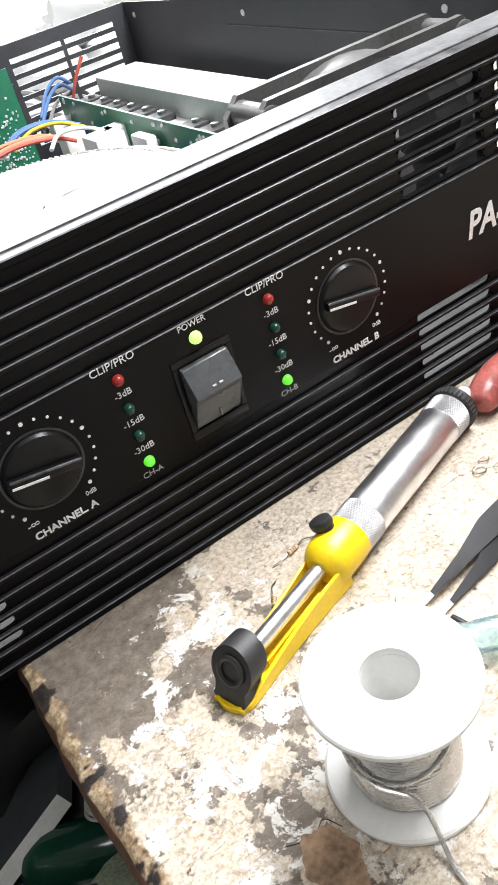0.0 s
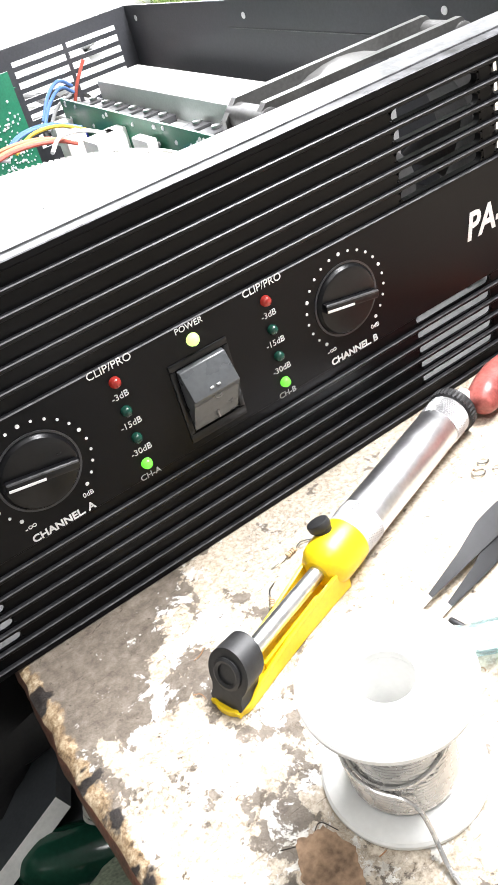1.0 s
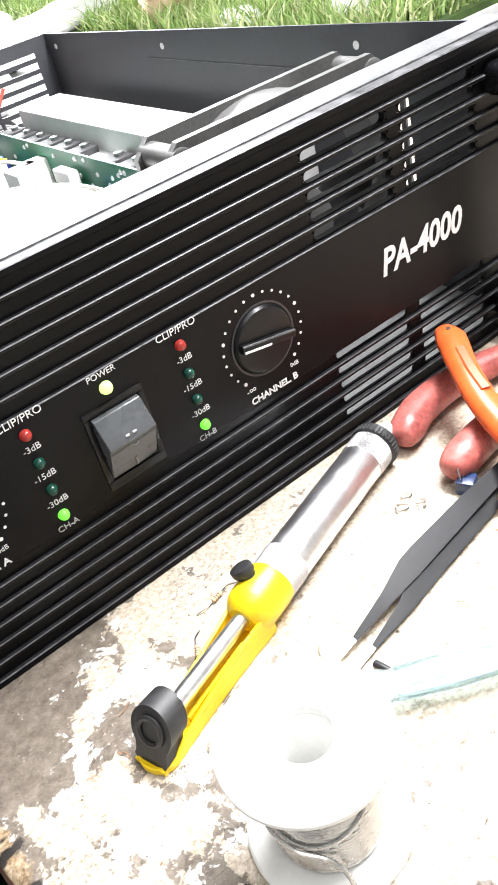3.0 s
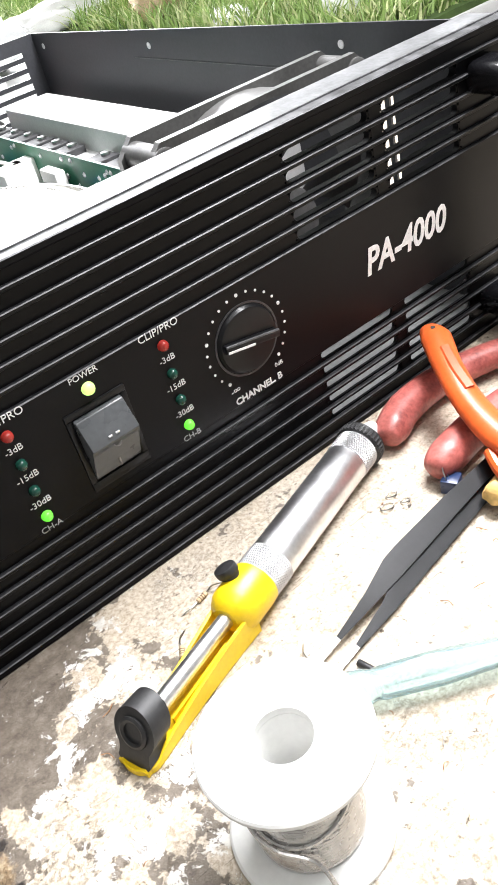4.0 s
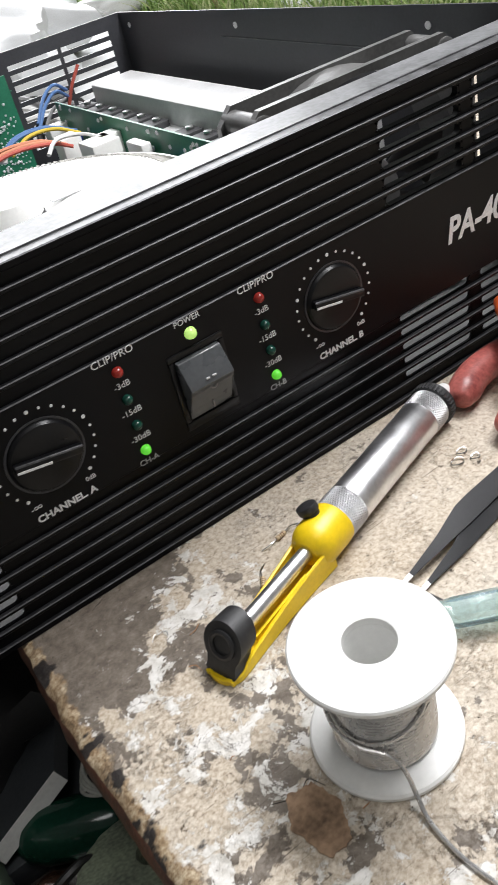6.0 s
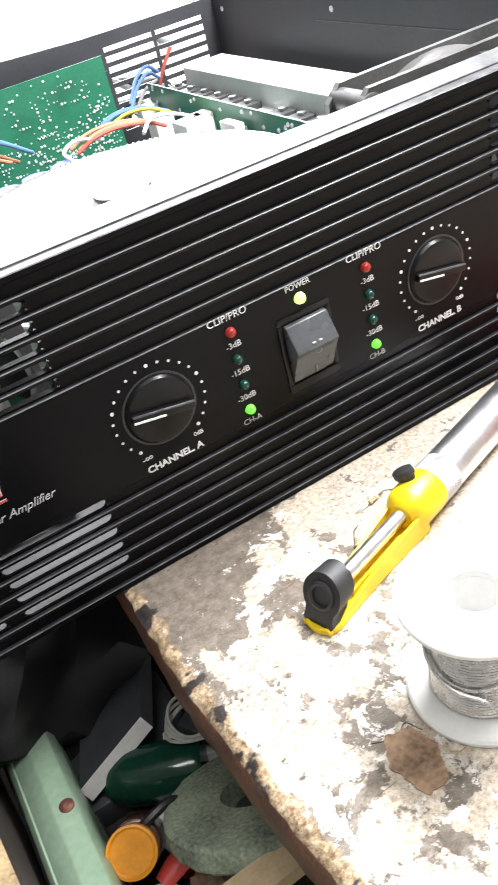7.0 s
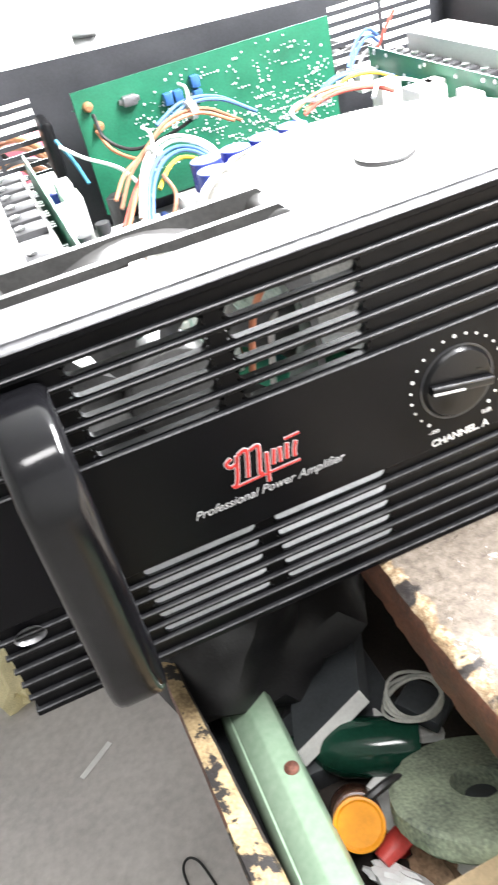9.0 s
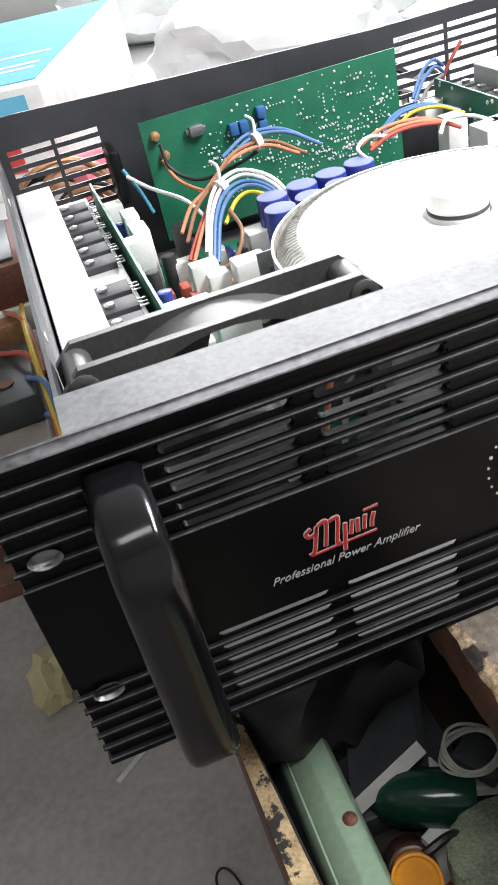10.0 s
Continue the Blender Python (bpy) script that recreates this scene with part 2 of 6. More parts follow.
ORANGE_GRIP = mat("orange_grip", (0.70, 0.115, 0.025), 0.32, 0, 0.2, 80, 0.08)
TWEEZER = mat("black_coated_steel", (0.009, 0.0095, 0.011), 0.34, 0.0, 0.35, 90, 0.08, spec=0.28)
STEEL = mat("bare_steel", (0.55, 0.55, 0.55), 0.3, 1.0, 0.2, 120, 0.05)
AMBER = mat("scuffed_amber_plastic", (0.62, 0.40, 0.14), 0.5, 0, 0.45, 120, 0.3)
TRIM_BLUE = mat("dark_blue_plastic", (0.02, 0.04, 0.11), 0.3, 0, 0.3, 120, 0.05)
BLUE_CLEAR = mat("clear_blue_plastic", (0.66, 0.90, 0.95), 0.08, 0, 0.06, 90, 0.03, trans=0.88)
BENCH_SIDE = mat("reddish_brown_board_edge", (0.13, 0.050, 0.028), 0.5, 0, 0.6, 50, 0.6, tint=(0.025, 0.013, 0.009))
EDGE_WOOD = burnt_wood("burnt_worn_edge", (0.50, 0.37, 0.21), (0.20, 0.13, 0.075), 0.54)
RAIL_WOOD = burnt_wood("burnt_rail_wood", (0.44, 0.33, 0.18), (0.15, 0.10, 0.05), 0.525)
SCORCH = mat("scorched_wood", (0.022, 0.018, 0.016), 0.7, 0, 0.5, 120, 0.5)
PALE_WOOD = mat("pale_wood", (0.58, 0.44, 0.27), 0.6, 0, 0.25, 80, 0.3)
GREEN_METAL = mat("glossy_green_paint", (0.27, 0.355, 0.265), 0.12, 0.0, 0.10, 22, 0.03, tint=(0.20, 0.30, 0.205), fine=300)
RUST = mat("rusty_screw", (0.16, 0.065, 0.045), 0.6, 0.4, 0.4, 300, 0.3)
WHEELM = mat("green_abrasive", (0.32, 0.37, 0.26), 0.85, 0, 0.6, 38, 0.7, tint=(0.085, 0.10, 0.09))
ORANGE_CAP = mat("orange_plastic_cap", (0.78, 0.30, 0.012), 0.38, 0, 0.15, 120, 0.05)
BROWN_GLASS = mat("brown_bottle", (0.11, 0.045, 0.03), 0.25, 0, 0.4, 90, 0.05)
GREEN_GLASS = mat("dark_green_glass", (0.008, 0.045, 0.028), 0.12, 0, 0.3, 60, 0.03)
PAPER = mat("white_paper", (0.74, 0.74, 0.72), 0.6, 0, 0.15, 40, 0.1)
GREY_DARK = mat("dark_grey_case", (0.05, 0.055, 0.06), 0.4, 0, 0.3, 60, 0.05)
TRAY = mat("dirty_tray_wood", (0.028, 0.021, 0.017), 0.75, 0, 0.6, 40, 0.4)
FLOORM = mat("grey_concrete", (0.50, 0.475, 0.455), 0.7, 0, 0.25, 6, 0.25, fine=90)
WALLM = mat("off_white_wall", (0.50, 0.50, 0.485), 0.8, 0, 0.1, 4, 0.1, fine=120)
CLOTH = mat("white_bench_cover", (0.80, 0.80, 0.79), 0.6, 0, 0.1, 12, 0.2)
BAG = mat("white_plastic_bag", (0.80, 0.81, 0.82), 0.35, 0, 0.12, 25, 0.3)
TURF_A = mat("turf_green", (0.24, 0.36, 0.10), 0.6, 0, 0.4, 30, 0)
TURF_B = mat("turf_pale", (0.52, 0.57, 0.28), 0.6, 0, 0.4, 30, 0)
TURF_BASE = mat("turf_backing", (0.07, 0.12, 0.03), 0.9, 0, 0.4, 60, 0.3)
BOX_BLUE = mat("blue_carton", (0.16, 0.50, 0.70), 0.8, 0, 0.2, 14, 0.05, spec=0.1)
BOX_RED = mat("red_carton", (0.60, 0.06, 0.05), 0.45, 0, 0.2, 14, 0.05)
PINK = mat("pink_plastic", (0.75, 0.16, 0.22), 0.4, 0, 0.2, 30, 0.05)
ROPE = mat("wire_coil_sleeve", (0.50, 0.50, 0.46), 0.5, 0, 0.3, 100, 0.05)
COPPER = mat("copper_bundle", (0.45, 0.24, 0.12), 0.45, 0.3, 0.5, 120, 0.1)

# ---------- building helpers ----------


def thing(name, label, category, m=None, group="", kind=""):
    ob = new(name)
    ob.empty_display_size = 0.01
    if m is not None:
        ob.matrix_world = m
    return tagged(ob, label, category, group, kind)


def mesh_of(name, bm, material, smooth=35):
    me = bpy.data.meshes.new(name)
    bmesh.ops.recalc_face_normals(bm, faces=bm.faces)
    for f in bm.faces:
        f.smooth = True
    for e in bm.edges:
        if len(e.link_faces) != 2 or e.calc_face_angle(0) > radians(smooth):
            e.smooth = False
    bm.to_mesh(me)
    bm.free()
    me.materials.append(material)
    return me


def part(name, bm, material, parent, label="", m=None):
    ob = new(name, mesh_of(name, bm, material))
    ob.parent = parent
    if m is not None:
        ob.matrix_basis = m
    return tagged(ob, label) if label else ob


def solid(name, bm, material, label, category, group="", kind="", m=None):
    """A thing that is one mesh."""
    ob = new(name, mesh_of(name, bm, material))
    if m is not None:
        ob.matrix_basis = m
    return tagged(ob, label, category, group, kind)


def share(name, me, parent, m):
    ob = new(name, me)
    ob.parent = parent
    ob.matrix_basis = m
    return ob


def box(bm, x0, x1, y0, y1, z0, z1, bevel=0.0, seg=2, m=None):
    vs = bmesh.ops.create_cube(bm, size=1)["verts"]
    bmesh.ops.transform(bm, matrix=Matrix.LocRotScale(((x0 + x1) / 2, (y0 + y1) / 2, (z0 + z1) / 2), None, (x1 - x0, y1 - y0, z1 - z0)), verts=vs)
    if bevel:
        es = list({e for v in vs for e in v.link_edges})
        out = bmesh.ops.bevel(bm, geom=es, offset=bevel, segments=seg, affect="EDGES", profile=0.5)
        vs = list({v for f in out["faces"] for v in f.verts} | {v for v in vs if v.is_valid})
    if m is not None:
        bmesh.ops.transform(bm, matrix=m, verts=vs)
    return vs


def rod(bm, p0, p1, r0, r1=None, seg=20, bevel=0.0):
    """A capped cylinder or cone between two points."""
    p0, p1 = Vector(p0), Vector(p1)
    r1 = r0 if r1 is None else r1
    vs = bmesh.ops.create_cone(bm, cap_ends=True, segments=seg, radius1=r0, radius2=r1, depth=(p1 - p0).length)["verts"]
    turn = (p1 - p0).to_track_quat("Z", "Y").to_matrix().to_4x4()
    bmesh.ops.transform(bm, matrix=Matrix.Translation((p0 + p1) / 2) @ turn, verts=vs)
    if bevel:
        caps = [f for f in {f for v in vs for f in v.link_faces} if len(f.verts) > 4]
        bmesh.ops.bevel(bm, geom=list({e for f in caps for e in f.edges}), offset=bevel, segments=2, affect="EDGES", profile=0.5)


def lathe(bm, profile, seg=48, m=None):
    """A closed or open profile of (r, z) turned about z."""
    rings = []
    for k in range(seg):
        a = 2 * math.pi * k / seg
        rings.append([bm.verts.new((r * math.cos(a), r * math.sin(a), z)) for r, z in profile])
    vs = [v for ring in rings for v in ring]
    for k in range(seg):
        a, b = rings[k], rings[(k + 1) % seg]
        for i in range(len(profile) - 1):
            if profile[i][0] < 1e-6 and profile[i + 1][0] < 1e-6:
                continue
            bm.faces.new((a[i], b[i], b[i + 1], a[i + 1]))
    bmesh.ops.remove_doubles(bm, verts=vs, dist=1e-6)
    vs = [v for v in vs if v.is_valid]
    if m is not None:
        bmesh.ops.transform(bm, matrix=m, verts=vs)


def smooth_path(points, n=6):
    """A Catmull-Rom line through the points."""
    p = [Vector(q) for q in points]
    p = [p[0] * 2 - p[1]] + p + [p[-1] * 2 - p[-2]]
    out = []
    for i in range(1, len(p) - 2):
        for k in range(n):
            t = k / n
            a, b, c, d = p[i - 1:i + 3]
            out.append(0.5 * ((2 * b) + (c - a) * t + (2 * a - 5 * b + 4 * c - d) * t * t + (3 * b - a - 3 * c + d) * t ** 3))
    out.append(p[-2])
    return out


def sweep(bm, points, section, n=6, scales=None, up=(0, 0, 1)):
    """Sweeps a closed section of (side, up) along a smooth line."""
    line = smooth_path(points, n) if n > 1 else [Vector(q) for q in points]
    rings = []
    for i, p in enumerate(line):
        d = (line[min(i + 1, len(line) - 1)] - line[max(i - 1, 0)]).normalized()
        side = d.cross(Vector(up))
        side = side.normalized() if side.length > 1e-4 else Vector((1, 0, 0))
        top = side.cross(d).normalized()
        s = 1.0
        if scales:
            f = i / (len(line) - 1) * (len(scales) - 1)
            k = min(int(f), len(scales) - 2)
            s = scales[k] + (scales[k + 1] - scales[k]) * (f - k)
        rings.append([bm.verts.new(p + side * a * s + top * b * s) for a, b in section])
    m = len(section)
    for a, b in zip(rings, rings[1:]):
        for i in range(m):
            bm.faces.new((a[i], a[(i + 1) % m], b[(i + 1) % m], b[i]))
    bm.faces.new(rings[0][::-1])
    bm.faces.new(rings[-1])


def circle(r, n=10, sx=1.0, sy=1.0):
    return [(r * sx * math.cos(2 * math.pi * k / n), r * sy * math.sin(2 * math.pi * k / n)) for k in range(n)]


def wire(bm, points, r, n=7, seg=8):
    sweep(bm, points, circle(r, seg), n)


def words(name, text, size, m, material, parent, shear=0.0, align="CENTER", wide=1.0, bold=0.0, label=""):
    """Printed characters lying just proud of a surface, as a mesh."""
    cu = bpy.data.curves.new(name, "FONT")
    cu.body, cu.size, cu.extrude, cu.shear, cu.align_x, cu.align_y = text, size, 0.00008, shear, align, "CENTER"
    cu.offset = bold
    cu.resolution_u = 3
    ob = bpy.data.objects.new(name, cu)
    scene.collection.objects.link(ob)
    me = bpy.data.meshes.new_from_object(ob.evaluated_get(bpy.context.evaluated_depsgraph_get()))
    bpy.data.objects.remove(ob)
    me.materials.clear()
    me.materials.append(material)
    me.name = name
    me.transform(Matrix.Diagonal((wide, 1, 1, 1)))
    out = share(name, me, parent, m)
    return tagged(out, label) if label else out


FRONT = -0.0002


def on_panel(x, z, turn=0):
    return Matrix.Translation((x, FRONT, z)) @ pose(0, 0, 0, 90, 0, 0) @ pose(0, 0, 0, 0, 0, turn)

# ---------- setting ----------
bm = bmesh.new()
box(bm, -2.3, 2.5, -2.2, 2.5, -0.78, -0.73)
solid("floor", bm, FLOORM, "worn grey concrete workshop floor", "floor", kind="structure")
for nm, bs in (("wall_north", ((-2.3, -0.15, 2.4, 2.5, -0.73, 1.75), (1.65, 2.5, 2.4, 2.5, -0.73, 1.75), (-0.15, 1.65, 2.4, 2.5, -0.73, 0.22), (-0.15, 1.65, 2.4, 2.5, 1.38, 1.75))),
               ("wall_south", ((-2.3, 2.5, -2.2, -2.1, -0.73, 1.75),)), ("wall_east", ((2.4, 2.5, -2.1, 2.4, -0.73, 1.75),)), ("wall_west", ((-2.3, -2.2, -2.1, 2.4, -0.73, 1.75),))):
    bm = bmesh.new()
    for b in bs:
        box(bm, *b)
    solid(nm, bm, WALLM, "plain off-white workshop wall", "wall", kind="structure")
bm = bmesh.new()
box(bm, -2.3, 2.5, -2.2, 2.5, 1.75, 1.85)
solid("ceiling", bm, WALLM, "plain off-white workshop ceiling", "ceiling", kind="structure")
WIN = thing("window_1", "wide workshop window with white frame", "window", kind="structure")
bm = bmesh.new()
for b in ((-0.15, 1.65, 2.43, 2.47, 0.22, 0.26), (-0.15, 1.65, 2.43, 2.47, 1.34, 1.38), (-0.15, -0.11, 2.43, 2.47, 0.26, 1.34), (1.61, 1.65, 2.43, 2.47, 0.26, 1.34), (0.73, 0.77, 2.43, 2.47, 0.26, 1.34)):
    box(bm, *b)
part("window_frame", bm, WHITEP, WIN)

# bench board, its near end worn round
bench = thing("workbench", "old workbench board with flaking paint and burnt edge", "workbench")
EDGE = ((-0.1035, 0.5), (-0.1035, 0.03), (-0.1040, -0.004), (-0.1055, -0.047), (-0.1030, -0.100), (-0.0995, -0.146), (-0.092, -0.22), (-0.080, -0.32))


def edge_x(y):
    pts = EDGE
    w = s = 0.0
    for i in range(-6, 7):                 # smoothed along the edge
        yy = min(0.499, max(-0.319, y + 0.006 * i))
        for (xa, ya), (xb, yb) in zip(pts, pts[1:]):
            if yb <= yy <= ya:
                k = math.exp(-(i / 3.5) ** 2)
                s += k * (xa + (xb - xa) * (ya - yy) / (ya - yb))
                w += k
                break
    return s / w


bm = bmesh.new()
rows = []
NY = 170
for j in range(NY + 1):
    y = 0.5 - 0.82 * j / NY
    ex = edge_x(y) + 0.0006 * noise.noise((y * 60, 1.7, 0)) + 0.0009 * noise.noise((y * 190, 3.1, 0))
    chip = max(0.0, noise.noise((y * 75, 9.2, 0))) * 0.004
    ring = []
    for dx, dz in ((0.0, -0.024), (-0.0006, -0.012), (0.0, -0.0055), (0.0012 + chip * 0.5, -0.0022 - chip * 0.5), (0.004 + chip, -0.0004), (0.0065, -0.0001), (0.010, 0.0), (0.015, 0.0), (0.022, 0.0), (0.035, 0.0), (0.06, 0.0), (0.16, 0.0), (0.75, 0.0)):
        w = 0.0005 * noise.noise((y * 150, dz * 800, dx * 90)) if dx < 0.01 else 0.0
        ring.append(bm.verts.new((ex + dx + w, y, dz)))
    ring.append(bm.verts.new((ex + 0.75, y, -0.024)))
    rows.append(ring)
for a, b in zip(rows, rows[1:]):
    for i in range(len(a)):
        bm.faces.new((a[i], a[(i + 1) % len(a)], b[(i + 1) % len(a)], b[i]))
bm.faces.new(rows[0])
bm.faces.new(rows[-1][::-1])
board = part("board", bm, BENCH, bench)
board.data.materials.append(BENCH_SIDE)
rim = board.data.attributes.new("rim", "FLOAT", "POINT")
for v in board.data.vertices:
    rim.data[v.index].value = max(0.0, v.co.x - edge_x(v.co.y))
for f in board.data.polygons:
    if f.center.x - edge_x(f.center.y) < 0.003 and f.center.z < -0.0022:
        f.material_index = 1
# broken-out hollow in the board's surface
bm = bmesh.new()
PATCH = ((-0.0630, -0.1150), (-0.0540, -0.1160), (-0.0510, -0.1260), (-0.0560, -0.1365), (-0.0640, -0.1365), (-0.0670, -0.1240))
n = 90
ctr = bm.verts.new((-0.0590, -0.1260, 0.0003))
ring = []
for k in range(n):
    i, t = divmod(k * 6 / n, 1)
    p, q = Vector(PATCH[int(i)]), Vector(PATCH[(int(i) + 1) % 6])
    p = p.lerp(q, t)
    w = 1 + 0.10 * noise.noise((p.x * 320, p.y * 320, 5)) + 0.07 * noise.noise((p.x * 900, p.y * 900, 2))
    ring.append(bm.verts.new((-0.0590 + (p.x + 0.0590) * w, -0.1260 + (p.y + 0.1260) * w, 0.0004)))
for k in range(n):
    bm.faces.new((ctr, ring[k], ring[(k + 1) % n]))
ext = bmesh.ops.extrude_face_region(bm, geom=bm.faces[:])
bmesh.ops.translate(bm, vec=(0, 0, -0.0015), verts=[g for g in ext["geom"] if isinstance(g, bmesh.types.BMVert)])
HOLLOW = mat("bare_brown_fibreboard", (0.34, 0.225, 0.145), 0.85, 0, 0.5, 130, 0.9, tint=(0.12, 0.075, 0.045))
part("bare_patch", bm, HOLLOW, bench, "patch of bare brown fibreboard")
bm = bmesh.new()                         # lifted crack line beside the patch
sweep(bm, [(-0.0670, -0.1135, 0.0), (-0.0605, -0.1165, 0.0001), (-0.0575, -0.1160, 0.0001), (-0.0540, -0.1145, 0.0001), (-0.0515, -0.1195, 0.0)], [(-0.00014, 0), (0.00014, 0), (0, 0.0002)], 4)
part("crack", bm, SCORCH, bench, "dark crack in the board")

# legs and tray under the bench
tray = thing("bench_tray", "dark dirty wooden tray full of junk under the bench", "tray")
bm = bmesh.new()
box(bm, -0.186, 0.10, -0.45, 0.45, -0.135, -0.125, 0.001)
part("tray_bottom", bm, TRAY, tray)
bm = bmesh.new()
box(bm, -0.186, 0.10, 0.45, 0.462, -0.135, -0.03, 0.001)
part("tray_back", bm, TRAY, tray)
rail = thing("bench_rail", "worn yellow wooden rail with black burn marks", "rail")
bm = bmesh.new()
NR = 70
rows = []
for j in range(NR + 1):
    y = 0.42 - 0.80 * j / NR
    q = min(0.06, max(-0.09, y)) + 0.03
    x, wd = -0.1955 - 0.020 * q, (0.0113 - 0.05 * q) / 0.0102
    jx = 0.0008 * noise.noise((y * 80, 0, 2))
    rows.append([bm.verts.new((x + jx + a * wd, y, -0.0550 + b + 0.0006 * noise.noise((y * 90, a * 300, 0)))) for a, b in ((0, -0.10), (0, -0.002), (0.0010, 0), (0.0050, 0.0003), (0.0090, -0.0005), (0.0102, -0.003), (0.0102, -0.10))])
for a, b in zip(rows, rows[1:]):
    for i in range(7):
        bm.faces.new((a[i], a[(i + 1) % 7], b[(i + 1) % 7], b[i]))
bm.faces.new(rows[0]); bm.faces.new(rows[-1][::-1])
rb = part("rail_board", bm, RAIL_WOOD, rail)
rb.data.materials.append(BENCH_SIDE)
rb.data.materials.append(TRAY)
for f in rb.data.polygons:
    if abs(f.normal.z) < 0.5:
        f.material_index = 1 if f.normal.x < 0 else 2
for (x, y) in ((0.0, 0.44), (0.55, 0.4), (0.55, -0.25)):
    bm = bmesh.new()
    box(bm, x - 0.02, x + 0.02, y - 0.02, y + 0.02, -0.73, -0.0245, 0.002)
    part("leg", bm, BENCH_SIDE, bench)

# ---------- amplifier ----------
AMP = thing("power_amplifier", "opened black two-channel power amplifier lying on the bench", "amplifier")
W, Z0, Z1 = 0.2413, 0.0, 0.1365
SLOTS = [(-0.1885, -0.1465), (-0.1390, -0.0950), (0.0975, 0.1395), (0.1470, 0.1885)]
PITCH = 0.0073
FLOW, FTOP = 0.0447, 0.0925                            # the flat fascia between the ribbed bands
LOW = [0.0030 + 0.00724 * k for k in range(1, 6)]      # rib tops, lower band
HIGH = [FTOP + PITCH * k for k in range(1, 6)]
for z0, z1, nm in ((FLOW, FTOP, "fascia"), (0.1338, Z1, "top_edge"), (Z0, 0.0030, "bottom_edge")):
    bm = bmesh.new()
    box(bm, -W, W, 0.0, 0.006, z0, z1, 0.0004, 1)
    fa = part(nm, bm, BLACK, AMP, "black anodised front panel" if nm == "fascia" else "")
    fa.data.materials.append(EDGE_BARE_LIT)
    fa.data.materials.append(RIB_TOP_LIT)
    # top edge is bare metal; other tops and upper bevels carry painted light
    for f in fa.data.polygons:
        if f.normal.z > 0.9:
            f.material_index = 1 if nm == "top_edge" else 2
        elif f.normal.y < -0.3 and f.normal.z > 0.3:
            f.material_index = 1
GB0 = 0.0019                                           # depth of the groove backs


def stadium(x0, x1, z0, z1, n=6):
    """Outline of a slot with round ends, from its lower left corner round."""
    r, zc = (z1 - z0) / 2, (z0 + z1) / 2
    right = [(x1 - r + r * math.cos(radians(-90 + 180 * k / n)), zc + r * math.sin(radians(-90 + 180 * k / n))) for k in range(n + 1)]
    left = [(x0 + r + r * math.cos(radians(90 + 180 * k / n)), zc + r * math.sin(radians(90 + 180 * k / n))) for k in range(n + 1)]
    return right + left


def groove_back(z0, z1, slot, GB1):
    """The plate behind one groove, with its round-ended vent slots cut through."""
    b = bmesh.new()
    xs = [-W + 0.001] + [v for p in SLOTS for v in (p[0] - 0.001, p[1] + 0.001)] + [W - 0.001]
    if slot is None:
        box(b, xs[0], xs[-1], GB0, GB1, z0, z1)
        return b
    for i in range(0, len(xs), 2):
        box(b, xs[i], xs[i + 1], GB0, GB1, z0, z1)
    for a, c in SLOTS:
        line = stadium(a, c, *slot)
        n = len(line)
        outer = []
        for x, z in line:
            up = z > (slot[0] + slot[1]) / 2
            outer.append((x, z1 if up else z0))
        lo = (a - 0.001, c + 0.001)
        outer = [(min(max(x, lo[0]), lo[1]), z) for x, z in outer]
        q = [[b.verts.new((x, y, z)) for x, z in ps] for y in (GB0, GB1) for ps in (line, outer)]
        for k in range(n):
            j = (k + 1) % n
            b.faces.new((q[0][k], q[0][j], q[2][j], q[2][k]))
            if abs(outer[k][1] - outer[j][1]) < 1e-6:
                b.faces.new((q[0][k], q[1][k], q[1][j], q[0][j]))
        for e in lo:                     # slivers past the round ends
            xm = (a + 0.0007) if e < (a + c) / 2 else (c - 0.0007)
            zc = (slot[0] + slot[1]) / 2
            for za, zb in ((z0, slot[0] + 0.0004), (slot[1] - 0.0004, z1)):
                box(b, min(e, xm), max(e, xm), GB0 + 0.00005, GB1, za, zb)
            box(b, min(e, a if e < xm else c), max(e, a if e < xm else c), GB0 + 0.0001, GB1, zc - 0.001, zc + 0.001)
    return b


bands = [[0.0030] + LOW + [FLOW + 0.0018], [FTOP] + HIGH + [0.1338 + 0.0018]]
for tops in bands:
    for i in range(len(tops) - 1):
        z0, z1 = tops[i] - 0.0008, tops[i + 1] - 0.0010
        slot = (tops[i] + 0.0007, tops[i] + 0.0050) if (tops is bands[1] and i < 5) or (tops is bands[0] and i > 0) else None
        gp_ = part("groove_back", groove_back(z0, z1, slot, 0.0048 if tops is bands[1] else 0.0031), BLACK, AMP)
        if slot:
            gp_.data.materials.append(SLOT_EDGE_LIT)
            # only the upward faces get the painted-in light
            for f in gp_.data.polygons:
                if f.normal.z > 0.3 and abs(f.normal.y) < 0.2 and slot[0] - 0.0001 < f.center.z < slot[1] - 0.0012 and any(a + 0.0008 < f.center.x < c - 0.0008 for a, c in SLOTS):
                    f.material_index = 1


